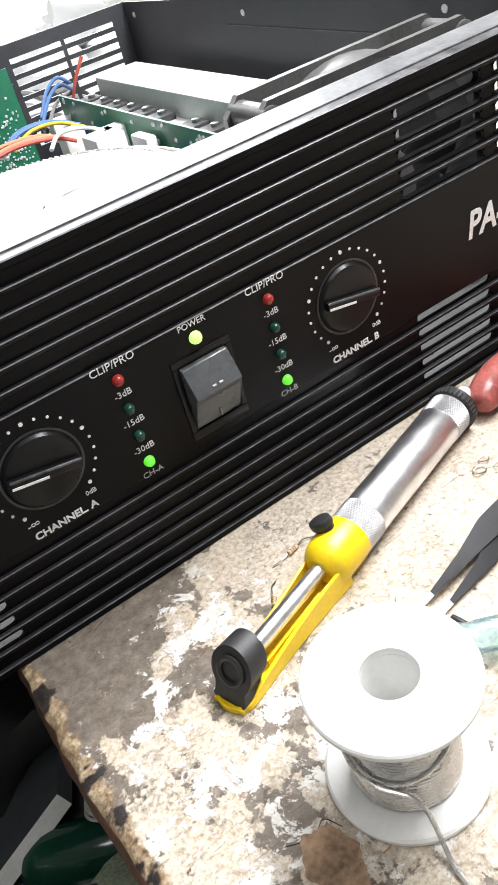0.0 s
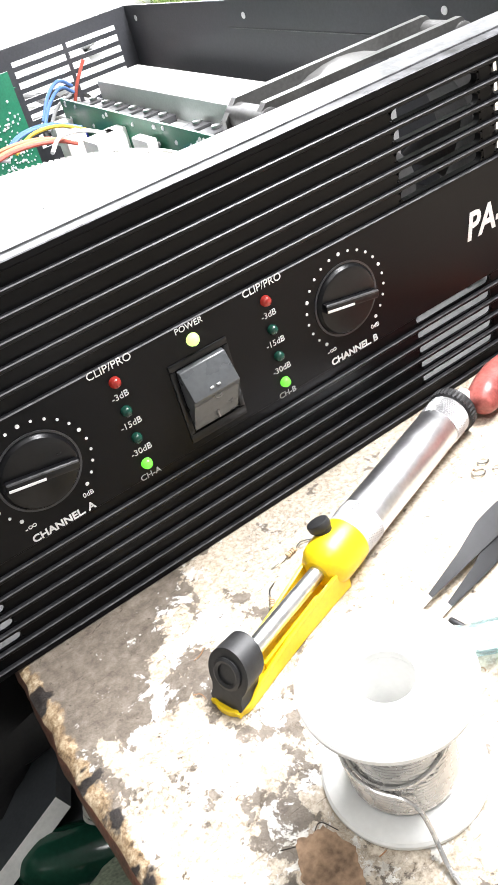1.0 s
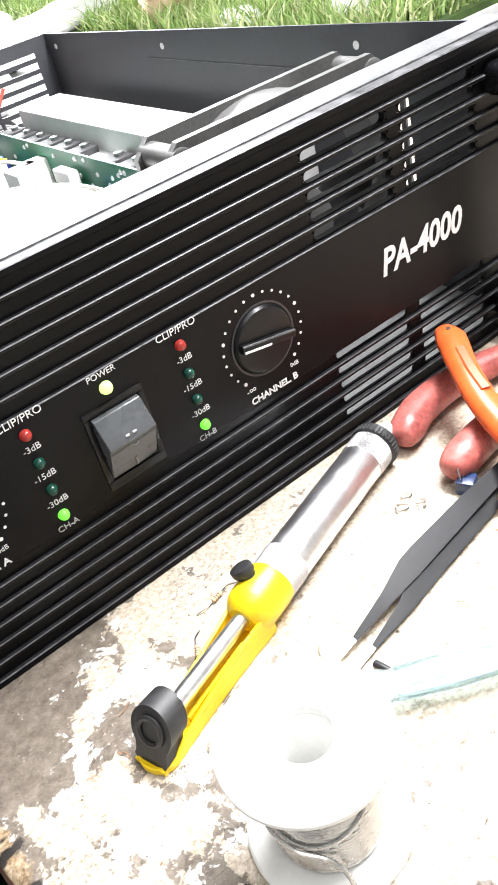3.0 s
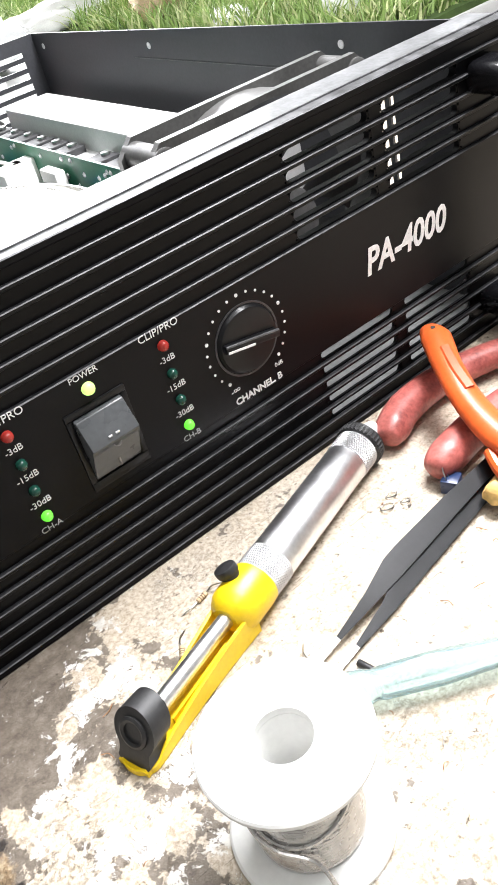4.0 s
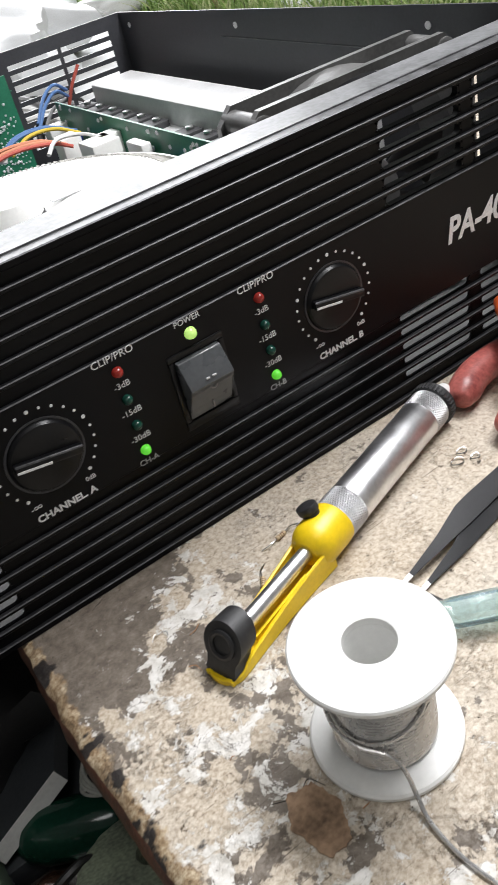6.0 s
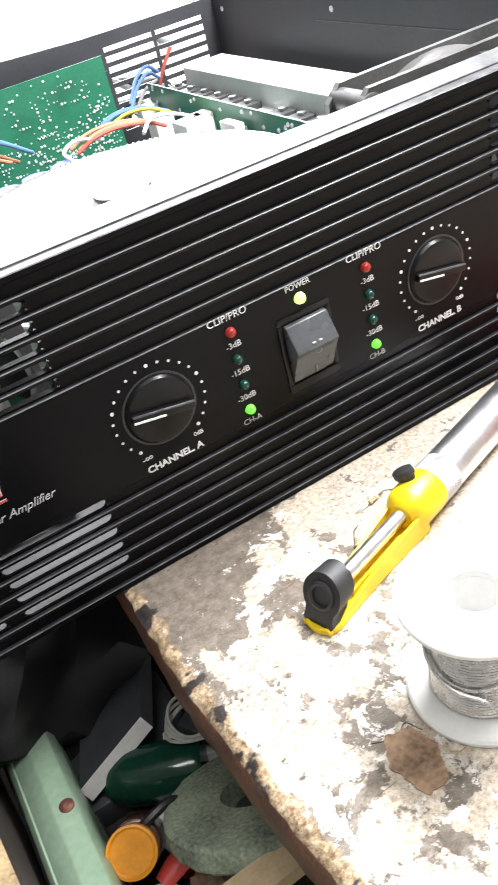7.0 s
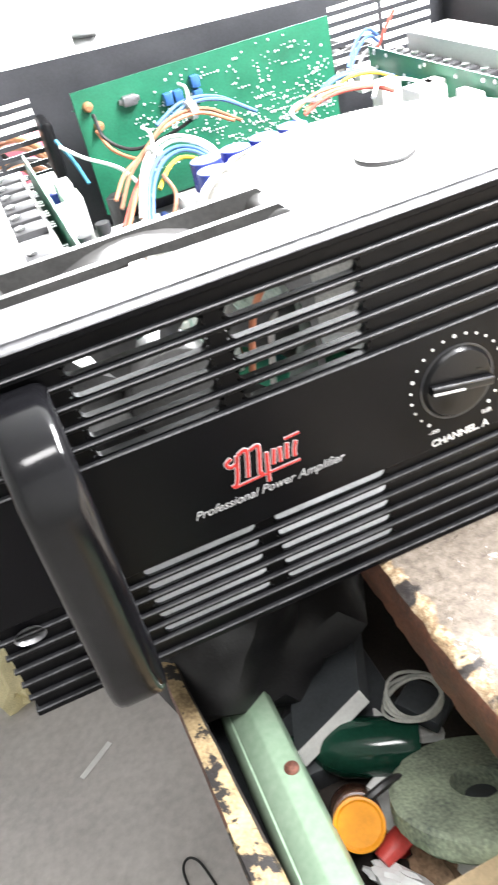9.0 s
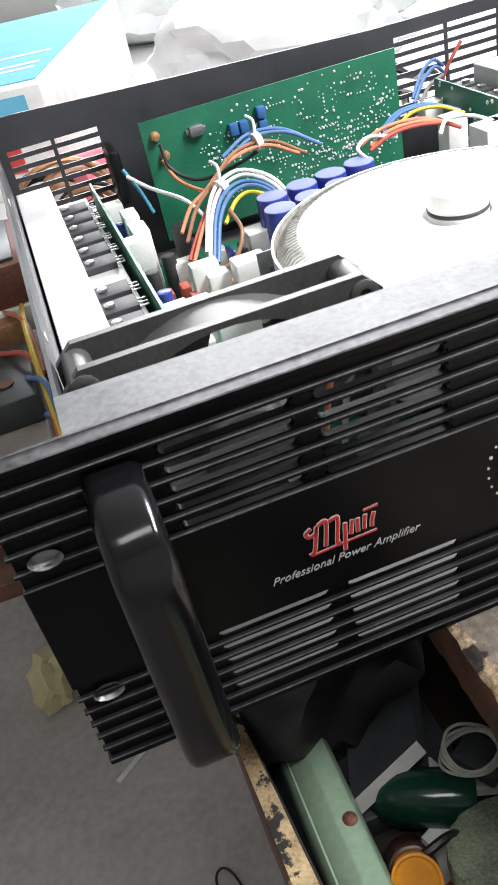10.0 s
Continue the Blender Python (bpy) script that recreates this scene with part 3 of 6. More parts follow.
def rib_mesh():
    b = bmesh.new()
    prof = [(0.0022, -0.0017), (0.0004, -0.0017), (0.0, -0.0013), (0.0, -0.00035), (0.00035, 0.0), (0.0022, 0.0)]
    ends = []
    for x in (-W, W):
        ends.append([b.verts.new((x, y, z)) for y, z in prof])
    for i in range(len(prof)):
        j = (i + 1) % len(prof)
        b.faces.new((ends[0][i], ends[0][j], ends[1][j], ends[1][i]))
    b.faces.new(ends[0][::-1])
    b.faces.new(ends[1])
    me = mesh_of("rib", b, RIBM, 25)
    me.materials.append(EDGE_BARE_LIT)
    me.materials.append(RIB_TOP_LIT)
    # front upper edge and top face are coloured as if catching light
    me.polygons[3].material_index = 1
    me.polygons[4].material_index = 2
    return me


rib = rib_mesh()
for z in LOW + HIGH:
    share("rib", rib, AMP, Matrix.Translation((0, 0, z)))

# lip's chipped bare front edge
bm = bmesh.new()
prev = None
for k in range(221):
    x = -W + 2 * W * k / 220
    d = 0.0004 + 0.0011 * max(0.0, noise.noise((x * 60, 3.3, 0))) + 0.0006 * max(0.0, noise.noise((x * 230, 1.3, 0)))
    cur = [bm.verts.new((x, 0.0056, 0.1366)), bm.verts.new((x, 0.0058, 0.13705)), bm.verts.new((x, 0.0062 + d, 0.1370)), bm.verts.new((x, 0.0062 + d, 0.1366))]
    if prev:
        for i in range(4):
            bm.faces.new((prev[i], prev[(i + 1) % 4], cur[(i + 1) % 4], cur[i]))
    else:
        bm.faces.new(cur)
    prev = cur
bm.faces.new(prev[::-1])
part("chipped_edge", bm, EDGE_BARE_LIT, AMP, "chipped bare metal edge")

# rack ears: oval fixing holes with light behind
for sx in (-1, 1):
    for z in (0.1025, 0.0385):
        bm = bmesh.new()
        sec = circle(0.0045, 16, 1.25, 0.8)
        vs = [bm.verts.new((sx * 0.2305 + a, -0.0008, z + b)) for a, b in sec]
        vb = [bm.verts.new((sx * 0.2305 + a * 0.72, 0.0016, z + b * 0.62)) for a, b in sec]
        for i in range(16):
            bm.faces.new((vs[i], vs[(i + 1) % 16], vb[(i + 1) % 16], vb[i]))
        bm.faces.new(vb)
        part("rack_hole", bm, GALV, AMP, "worn oval fixing hole")


def handle(sx):
    b = bmesh.new()
    x = sx * 0.2035
    pts = [(x, 0.001, 0.119), (x, -0.014, 0.1185), (x, -0.0245, 0.113), (x, -0.0285, 0.101), (x, -0.0290, 0.070), (x, -0.0285, 0.036), (x, -0.0245, 0.024), (x, -0.014, 0.0185), (x, 0.001, 0.018)]
    sec = []
    hw, ht, r = 0.0094, 0.0064, 0.0042
    for cx, cy, a0 in ((hw - r, ht - r, 0), (-hw + r, ht - r, 90), (-hw + r, -ht + r, 180), (hw - r, -ht + r, 270)):
        for k in range(4):
            a = radians(a0 + 30 * k)
            sec.append((cx + r * math.cos(a), cy + r * math.sin(a)))
    line = smooth_path(pts, 6)
    rings = []
    for i, p in enumerate(line):
        d = (line[min(i + 1, len(line) - 1)] - line[max(i - 1, 0)]).normalized()
        nrm = Vector((1, 0, 0)).cross(d)
        rings.append([b.verts.new(p + Vector((1, 0, 0)) * s + nrm * t) for s, t in sec])
    for q, w in zip(rings, rings[1:]):
        for i in range(len(sec)):
            b.faces.new((q[i], q[(i + 1) % len(sec)], w[(i + 1) % len(sec)], w[i]))
    b.faces.new(rings[0]); b.faces.new(rings[-1][::-1])
    return part("handle", b, GLOSS_BLACK, AMP, "glossy black rack handle")


handle(-1)
handle(1)

# knobs
for x, nm in ((-0.0645, "CHANNEL. A"), (0.0640, "CHANNEL. B")):
    z = 0.0695
    bm = bmesh.new()
    lathe(bm, [(0, 0.0020), (0.0112, 0.0020), (0.0126, 0.0017), (0.0132, 0.0008), (0.0136, 0.0002), (0.0136, -0.001), (0, -0.001)], 56, pose(x, 0, z, 90, 0, 0))
    knob = part("knob", bm, PLASTIC_BLACK, AMP, "recessed black volume knob")
    bm = bmesh.new()                     # wing grip across the knob
    box(bm, -0.0124, 0.0124, -0.0016, 0.0018, 0.0015, 0.0046, 0.0007, 2, pose(x, 0, z, 90, 0, 0) @ pose(0, 0, 0, 0, 0, -11))
    gp = part("grip", bm, PLASTIC_BLACK, knob)
    gp.data.materials.append(EDGE_BARE_LIT)
    # highlight on the grip's upper edge, painted by facing direction
    for f in gp.data.polygons:
        if f.normal.y < -0.25 and f.normal.z > 0.25:
            f.material_index = 1
    bm = bmesh.new()
    box(bm, -0.0118, 0.0005, -0.0012, -0.0003, 0.0040, 0.0048, 0, 1, pose(x, 0, z, 90, 0, 0) @ pose(0, 0, 0, 0, 0, -11))
    part("pointer_line", bm, INK, knob, "white pointer line")
    bm = bmesh.new()                     # recess ring
    lathe(bm, [(0.0138, 0.0002), (0.0146, 0.0003), (0.0146, -0.0004), (0.0138, -0.0004)], 56, pose(x, 0, z, 90, 0, 0))
    part("knob_recess", bm, STEEL_BLACK, knob)
    dot = bmesh.new()
    rod(dot, (0, 0.0002, 0), (0, -0.00025, 0), 0.00053, seg=10)
    dot = mesh_of("scale_dot", dot, INK)
    for k in range(21):
        a = radians(228 - 276 * k / 20)
        s = 1.35 if k in (0, 5, 10, 15, 20) else 1.0
        share("scale_dot", dot, AMP, Matrix.Translation((x + 0.0183 * math.cos(a), 0, z + 0.0183 * math.sin(a))) @ Matrix.Diagonal((s, 1, s, 1)))
    words("channel_lettering", nm, 0.0040, on_panel(x - 0.0001, 0.0470), INK, AMP, wide=1.02, bold=0.00012)
    words("scale_lettering", "-\u221e", 0.0036, on_panel(x - 0.0105, 0.0522), INK, AMP)
    words("scale_lettering", "0dB", 0.0026, on_panel(x + 0.0112, 0.0522), INK, AMP)

# lamps and their lettering
dome = bmesh.new()
lathe(dome, [(0.0, -0.0026), (0.0009, -0.0024), (0.0016, -0.0018), (0.0020, -0.0008), (0.0021, 0.0), (0.0021, 0.002), (0.0, 0.002)], 24, pose(0, 0, 0, -90, 0, 0))
me = {}
base = mesh_of("led", dome, LED_OFF)
for key, mm in (("off", LED_OFF), ("red", LED_RED), ("on", LED_ON), ("power", LED_POWER)):
    me[key] = base.copy()
    me[key].materials.clear()
    me[key].materials.append(mm)
for sx, ch in ((-1, "CH-A"), (1, "CH-B")):
    x = sx * 0.0305
    words("lamp_lettering", "CLIP/PRO", 0.0040, on_panel(x, 0.0912), INK, AMP)
    for z, key, lab in ((0.0852, "red", "red clip lamp"), (0.0735, "off", "unlit green lamp"), (0.0622, "off", "unlit green lamp"), (0.0508, "on", "lit green lamp")):
        tagged(share("led", me[key], AMP, Matrix.Translation((x, 0, z))), lab)
    for z, tx in ((0.0797, "-3dB"), (0.0681, "-15dB"), (0.0567, "-30dB"), (0.0458, ch)):
        words("lamp_lettering", tx, 0.0034, on_panel(x, z), INK if tx[0] == "-" else INK_DIM, AMP)
words("lamp_lettering", "POWER", 0.0032, on_panel(0, 0.0908), INK, AMP)
tagged(share("led", me["power"], AMP, Matrix.Translation((0, 0, 0.0855)) @ Matrix.Diagonal((1.15, 1, 1.15, 1))), "lit yellow-green power lamp")

# rocker switch
bm = bmesh.new()
for b in ((-0.0120, 0.0120, -0.0007, 0.001, 0.0478, 0.0514), (-0.0120, 0.0120, -0.0007, 0.001, 0.0780, 0.0806), (-0.0120, -0.0098, -0.0007, 0.001, 0.0514, 0.0780), (0.0098, 0.0120, -0.0007, 0.001, 0.0514, 0.0780)):
    box(bm, *b, 0.0004, 2)
switch = part("power_switch", bm, PLASTIC_BLACK, AMP, "black rocker switch bezel")
bm = bmesh.new()
prof = [(0.002, 0.0517), (-0.0004, 0.0520), (-0.0020, 0.0566), (-0.0056, 0.0645), (-0.0082, 0.0676), (-0.0022, 0.0774), (0.002, 0.0776)]
ends = [[bm.verts.new((x, y, z)) for y, z in prof] for x in (-0.0094, 0.0094)]
for i in range(len(prof)):
    j = (i + 1) % len(prof)
    bm.faces.new((ends[0][i], ends[0][j], ends[1][j], ends[1][i]))
bm.faces.new(ends[0]); bm.faces.new(ends[1][::-1])
bmesh.ops.bevel(bm, geom=bm.edges[:], offset=0.0005, segments=2, affect="EDGES", profile=0.5)
rocker = part("rocker", bm, ROCKER, switch)
bm = bmesh.new()
lathe(bm, [(0.0013, 0.0001), (0.0016, 0.0001), (0.0016, -0.0001), (0.0013, -0.0001), (0.0013, 0.0001)], 20, Matrix.Translation((0.0005, -0.0062, 0.0655)) @ pose(0, 0, 0, 60, 0, 0))
part("off_mark", bm, INK_FAINT, rocker)
bm = bmesh.new()
box(bm, 0.0002, 0.0007, -0.0024, -0.0012, 0.0535, 0.0565, 0, 1, None)
part("on_mark", bm, INK_FAINT, rocker)
for k in (-1, 1):
    bm = bmesh.new()
    box(bm, k * 0.0014 - 0.0007, k * 0.0014 + 0.0007, -0.0078, -0.0070, 0.0694, 0.0699)
    part("rocker_mark", bm, INK_DIM, rocker)

# model lettering, emblem and script line
words("model_lettering", "PA-4000", 0.0158, on_panel(0.1500, 0.0697), INK, AMP, shear=0.24, wide=0.86, bold=0.0004, label="white slanted model lettering")
words("script_lettering", "Professional Power Amplifier", 0.0048, on_panel(-0.1385, 0.0580), INK_DIM, AMP, shear=0.4, wide=0.98)
for mm, dy, rr in ((INK_DIM, 0.0, 0.00092), (LOGO_RED, -0.0002, 0.00062)):
    bm = bmesh.new()

    def stroke(pts, r=rr, y=dy):
        line = smooth_path([(-0.1385 + a, FRONT + y, 0.0695 + b) for a, b in pts], 5)
        sweep(bm, line, circle(r, 6, 1.0, 0.25), 1, up=(0, -1, 0))
    stroke([(-0.0105, 0.006), (-0.0125, 0.0045), (-0.0115, 0.0025), (-0.009, 0.0035), (-0.0085, 0.006), (-0.0105, -0.004), (-0.0125, -0.0055)])
    stroke([(-0.0080, 0.0062), (-0.0055, 0.0072), (-0.0050, 0.005), (-0.0065, -0.004)])
    stroke([(-0.0040, 0.0062), (-0.0012, 0.0070), (-0.0008, 0.005), (-0.0022, -0.004), (-0.0010, -0.0045)])
    stroke([(0.0015, 0.003), (0.0002, -0.009)])
    stroke([(0.0042, 0.0032), (0.0036, 0.0), (0.0030, -0.0028)])
    stroke([(0.0062, 0.003), (0.0056, -0.003)])
    stroke([(0.0090, 0.0034), (0.0084, 0.0), (0.0080, -0.0028)])
    stroke([(0.0122, 0.0030), (0.0112, 0.0), (0.0108, -0.0030)])
    stroke([(0.0085, 0.0052), (0.0140, 0.0056)], rr * 0.7)
    stroke([(-0.012, -0.0060), (-0.004, -0.0056), (0.0125, -0.0052)], rr * 0.7)
    part("emblem", bm, mm, AMP, "red emblem with pale outline")

# chassis
bm = bmesh.new()
LIP_REAR = ((-0.2125, 0.0300), (0.0400, 0.0235), (0.2185, 0.0205))   # the folded lip narrows along its length
for (xa, ya), (xb, yb) in zip(LIP_REAR, LIP_REAR[1:]):
    for z0, z1, k in ((0.1345, 0.1368, 0.0), (0.1270, 0.1345, 1.0)):
        c8 = [bm.verts.new(p) for z in (z0, z1) for p in ((xa, 0.0062 if not k else ya - 0.002, z), (xb, 0.0062 if not k else yb - 0.002, z), (xb, yb, z), (xa, ya, z))]
        for q in ((0, 1, 2, 3), (7, 6, 5, 4), (0, 4, 5, 1), (2, 6, 7, 3)) + (((3, 7, 4, 0),) if xa < -0.2 else ((1, 5, 6, 2),)):
            bm.faces.new([c8[i] for i in q])
bmesh.ops.remove_doubles(bm, verts=bm.verts[:], dist=1e-6)
part("top_lip", bm, LIP, AMP, "scuffed black top lip with bare worn edges")


def wall_top(x, y):
    """The sheet-steel rim, bent down towards the rear corner."""
    k = min(1.0, max(0.0, (y - 0.01) / 0.446))
    rear = 0.1370 - 0.0145 * min(1.0, max(0.0, (x + 0.2) / 0.30)) ** 0.9
    return 0.1350 + (rear - 0.1350) * k


for sx in (-1, 1):
    bm = bmesh.new()
    SW = 0.2175 if sx > 0 else 0.2110
    xa, xb = sorted((sx * SW, sx * (SW + 0.0015)))
    for b in ((0.006, 0.0660, 0.0, 0.1355), (0.0840, 0.4560, 0.0, 0.1355), (0.0660, 0.0840, 0.0, 0.030), (0.0660, 0.0840, 0.104, 0.1355)):
        box(bm, xa, xb, *b)
    for v in bm.verts:
        if v.co.z > 0.13:
            v.co.z = wall_top(v.co.x, v.co.y)
    wall = part("side_wall", bm, STEEL_BLACK, AMP, "black sheet-steel chassis side")
    for ya in (0.0692, 0.0778):
        bm = bmesh.new()
        box(bm, xa, xb, ya, ya + 0.0030, 0.0295, 0.1045)
        part("vent_bar", bm, STEEL_BLACK, wall)
    for y in (0.097, 0.279, 0.440):
        bm = bmesh.new()
        z = wall_top(sx * 0.2175, y) - 0.0095
        rod(bm, (sx * (SW - 0.0004), y, z), (sx * (SW + 0.0001), y, z), 0.0021, seg=14)
        # no real opening: a white disc paints the light coming through
        part("screw_hole", bm, INK, wall, "bright light through a screw hole")
    bm = bmesh.new()
    xa, xb = sorted((sx * (SW - 0.0007), sx * (SW + 0.0001)))
    box(bm, xa, xb, 0.10, 0.30, 0.1098, 0.1102)
    part("fold_line", bm, LIP, wall)
REAR = 0.4560
RS = [(-0.205, -0.135), (0.112, 0.205)]
bm = bmesh.new()
for k in range(14):
    xa, xb = -0.2185 + 0.437 * k / 14, -0.2185 + 0.437 * (k + 1) / 14
    for v in box(bm, xa, xb, REAR, REAR + 0.0016, 0.112, 0.1355):
        if v.co.z > 0.13:
            v.co.z = wall_top(v.co.x, REAR)
bmesh.ops.remove_doubles(bm, verts=bm.verts[:], dist=1e-6)
rw = part("rear_wall", bm, STEEL_BLACK, AMP, "black slotted rear panel")
bm = bmesh.new()
box(bm, -0.2185, 0.2185, REAR, REAR + 0.0016, 0.0, 0.045)
part("rear_sill", bm, STEEL_BLACK, rw)
xs = [-0.2185, -0.205, -0.135, 0.112, 0.205, 0.2185]
for i in range(0, 6, 2):
    bm = bmesh.new()
    box(bm, xs[i], xs[i + 1], REAR, REAR + 0.0016, 0.045, 0.112)
    part("rear_panel", bm, STEEL_BLACK, rw)
bar = bmesh.new()
box(bar, -0.0465, 0.0465, 0, 0.0016, 0, 0.0034)
bar = mesh_of("slat", bar, STEEL_BLACK)
for a, b in RS:
    for k in range(8):
        share("slat", bar, rw, Matrix.Translation(((a + b) / 2, REAR, 0.0475 + 0.0082 * k)) @ Matrix.Diagonal(((b - a) / 0.093, 1, 1, 1)))
    bm = bmesh.new()
    box(bm, (a + b) / 2 - 0.0015, (a + b) / 2 + 0.0015, REAR + 0.0002, REAR + 0.0014, 0.045, 0.112)
    part("mullion", bm, STEEL_BLACK, rw)
bm = bmesh.new()
box(bm, -0.2185, 0.2185, 0.006, REAR, 0.0005, 0.0020)
part("floor_plate", bm, mat("dull_zinc_plate", (0.20, 0.20, 0.20), 0.55, 0.0, 0.25, 40, 0.05), AMP, "bare metal chassis floor")

# fans
for cx, y0 in ((-0.1505, 0.0545), (0.1345, 0.0555)):
    cz, hw, dep = 0.0700, 0.0600, 0.0250
    fan = None
    for ya, yb in ((y0, y0 + 0.0035), (y0 + dep - 0.0035, y0 + dep)):
        bm = bmesh.new()
        inner, outer = [], []
        N = 48
        for k in range(N):
            a = 2 * math.pi * (k + 0.5) / N
            c, s = math.cos(a), math.sin(a)
            q = min(hw / max(abs(c), 1e-6), hw / max(abs(s), 1e-6))
            q = min(q, hw * 1.36)
            outer.append((cx + q * c, cz + q * s))
            inner.append((cx + 0.0575 * c, cz + 0.0575 * s))
        vs = [[bm.verts.new((p[0], yy, p[1])) for p in ps] for yy in (ya, yb) for ps in (inner, outer)]
        ia, oa, ib, ob_ = vs
        for k in range(N):
            j = (k + 1) % N
            bm.faces.new((ia[k], ia[j], oa[j], oa[k]))
            bm.faces.new((ib[k], ob_[k], ob_[j], ib[j]))
            bm.faces.new((oa[k], oa[j], ob_[j], ob_[k]))
            bm.faces.new((ia[k], ib[k], ib[j], ia[j]))
        if fan is None:
            fan = part("fan", bm, FANM, AMP, "dusty black square cooling fan")
        else:
            part("rear_flange", bm, FANM, fan)
    bm = bmesh.new()
    N = 48
    ra = [[bm.verts.new((cx + r * math.cos(2 * math.pi * k / N), yy, cz + r * math.sin(2 * math.pi * k / N))) for k in range(N)] for yy in (y0 + 0.003, y0 + dep - 0.003) for r in (0.0575, 0.0588)]
    for k in range(N):
        j = (k + 1) % N
        bm.faces.new((ra[0][k], ra[0][j], ra[2][j], ra[2][k]))
        bm.faces.new((ra[1][k], ra[3][k], ra[3][j], ra[1][j]))
    part("duct", bm, FANM, fan)
    for dx in (-1, 1):
        for dz in (-1, 1):
            bm = bmesh.new()
            px, pz = cx + dx * 0.0525, cz + dz * 0.0525
            lathe(bm, [(0.0024, 0), (0.0056, 0), (0.0056, dep + 0.0010), (0.0050, dep + 0.0014), (0.0024, dep + 0.0014), (0.0024, 0)], 20, Matrix.Translation((px, y0 + dep, pz)) @ pose(0, 0, 0, 90, 0, 0))
            part("mount_post", bm, FANM, fan)
    bm = bmesh.new()
    rod(bm, (cx, y0 + 0.002, cz), (cx, y0 + dep - 0.003, cz), 0.0195, seg=32, bevel=0.001)
    part("hub", bm, FANM, fan)
    blade = bmesh.new()
    g = []
    for i in range(6):
        r = 0.019 + 0.0370 * i / 5
        row = []
        for j in range(4):
            a = radians(-18 + 36 * j / 3 + 5 * i)
            row.append(blade.verts.new((r * math.sin(a), 0.004 + 0.0165 * j / 3, r * math.cos(a))))
        g.append(row)
    for i in range(5):
        for j in range(3):
            blade.faces.new((g[i][j], g[i][j + 1], g[i + 1][j + 1], g[i + 1][j]))
    bmesh.ops.solidify(blade, geom=blade.faces[:], thickness=0.0013)
    blade = mesh_of("blade", blade, FANM)
    for k in range(7):
        share("blade", blade, fan, Matrix.Translation((cx, y0, cz)) @ pose(0, 0, 0, 0, k * 360 / 7 + 12, 0))

# heat sinks, power boards and their transistors
chipm = bmesh.new()
box(chipm, -0.0110, 0.0100, -0.0085, 0.0085, 0, 0.0045, 0.0006, 2)
chipm = mesh_of("transistor", chipm, CHIP)
tabm = bmesh.new()
rod(tabm, (0.0045, 0, 0.0045), (0.0045, 0, 0.0066), 0.0031, seg=12, bevel=0.0005)
tabm = mesh_of("clamp_screw", tabm, STEEL)
legm = bmesh.new()
for k in (-1, 0, 1):
    box(legm, -0.0165, -0.0095, k * 0.0048 - 0.0005, k * 0.0048 + 0.0005, 0.0014, 0.0021)
legm = mesh_of("lead", legm, SOLDER)
for sx, xo, xs_, xp, ya in ((1, 0.1985, 0.1610, 0.1290, 0.118), (-1, 0.2095, 0.1840, 0.1545, 0.108)):
    bm = bmesh.new()
    a, b = sorted((sx * xo, sx * xs_))
    YE = 0.4200 if sx > 0 else 0.4380
    box(bm, a, b, ya, YE, 0.004, 0.0855, 0.0006, 1)
    shelf_z = 0.0690
    a, b = sorted((sx * xs_, sx * (xp + 0.006)))
    box(bm, a, b, ya, YE, 0.020, shelf_z, 0.0004, 1)
    hs = part("heatsink", bm, HEATSINK, AMP, "long bare aluminium heatsink")
    for k in range(13):
        y = ya + 0.022 + k * 0.0232
        if k == 6:
            continue
        q = Matrix.Translation((sx * (xp + (0.0195 if sx > 0 else 0.0200)), y, shelf_z)) @ pose(0, 0, 0, 0, 0, 0 if sx > 0 else 180)
        share("transistor", chipm, hs, q)
        share("clamp_screw", tabm, hs, q)
        share("lead", legm, hs, q)
    bm = bmesh.new()
    a, b = sorted((sx * xp, sx * (xp + 0.0017)))
    box(bm, a, b, ya + 0.008, 0.4250, 0.012, 0.0820)
    pb = part("power_board", bm, PCB, AMP, "green circuit board standing on edge")
    bm = bmesh.new()
    random.seed(11 + sx)
    for k in range(70):
        y, z = random.uniform(ya + 0.012, 0.42), random.uniform(0.045, 0.0800)
        rod(bm, (sx * (xp - 0.0008), y, z), (sx * (xp + 0.0001), y, z), 0.0012, 0.0018, seg=6)
    tagged(part("solder_joints", bm, SOLDER, pb), kind="stuff")
    for k in range(9):
        bm = bmesh.new()
        y = ya + 0.03 + k * 0.033
        if k % 3 == 2:
            box(bm, *sorted((sx * (xp - 0.016), sx * xp)), y, y + 0.014, 0.052, 0.068 + 0.006 * (k % 2), 0.001)
            part("relay", bm, WHITEP, pb)
        else:
            rod(bm, (sx * (xp - 0.008), y, 0.05), (sx * (xp - 0.008), y, 0.066), 0.0045, seg=14, bevel=0.0006)
            part("small_capacitor", bm, CAPBLUE if k % 2 else CHIP, pb)

# transformer
TC = (-0.003, 0.1580)
bm = bmesh.new()
R = 0.0925
lathe(bm, [(0.016, 0.034), (0.060, 0.034), (R - 0.004, 0.038), (R, 0.046), (R, 0.082), (R - 0.001, 0.088), (R - 0.006, 0.0935), (R - 0.018, 0.0965), (0.050, 0.0975), (0.027, 0.0965), (0.017, 0.0930), (0.016, 0.034)], 96, Matrix.Translation((*TC, 0)))
tor = part("toroidal_transformer", bm, TOROID, AMP, "large white-wrapped toroidal transformer")
bm = bmesh.new()
lathe(bm, [(R + 0.0004, 0.050), (R + 0.0018, 0.050), (R + 0.0022, 0.0920), (R + 0.0008, 0.0920), (R + 0.0004, 0.050)], 96, Matrix.Translation((*TC, 0)))
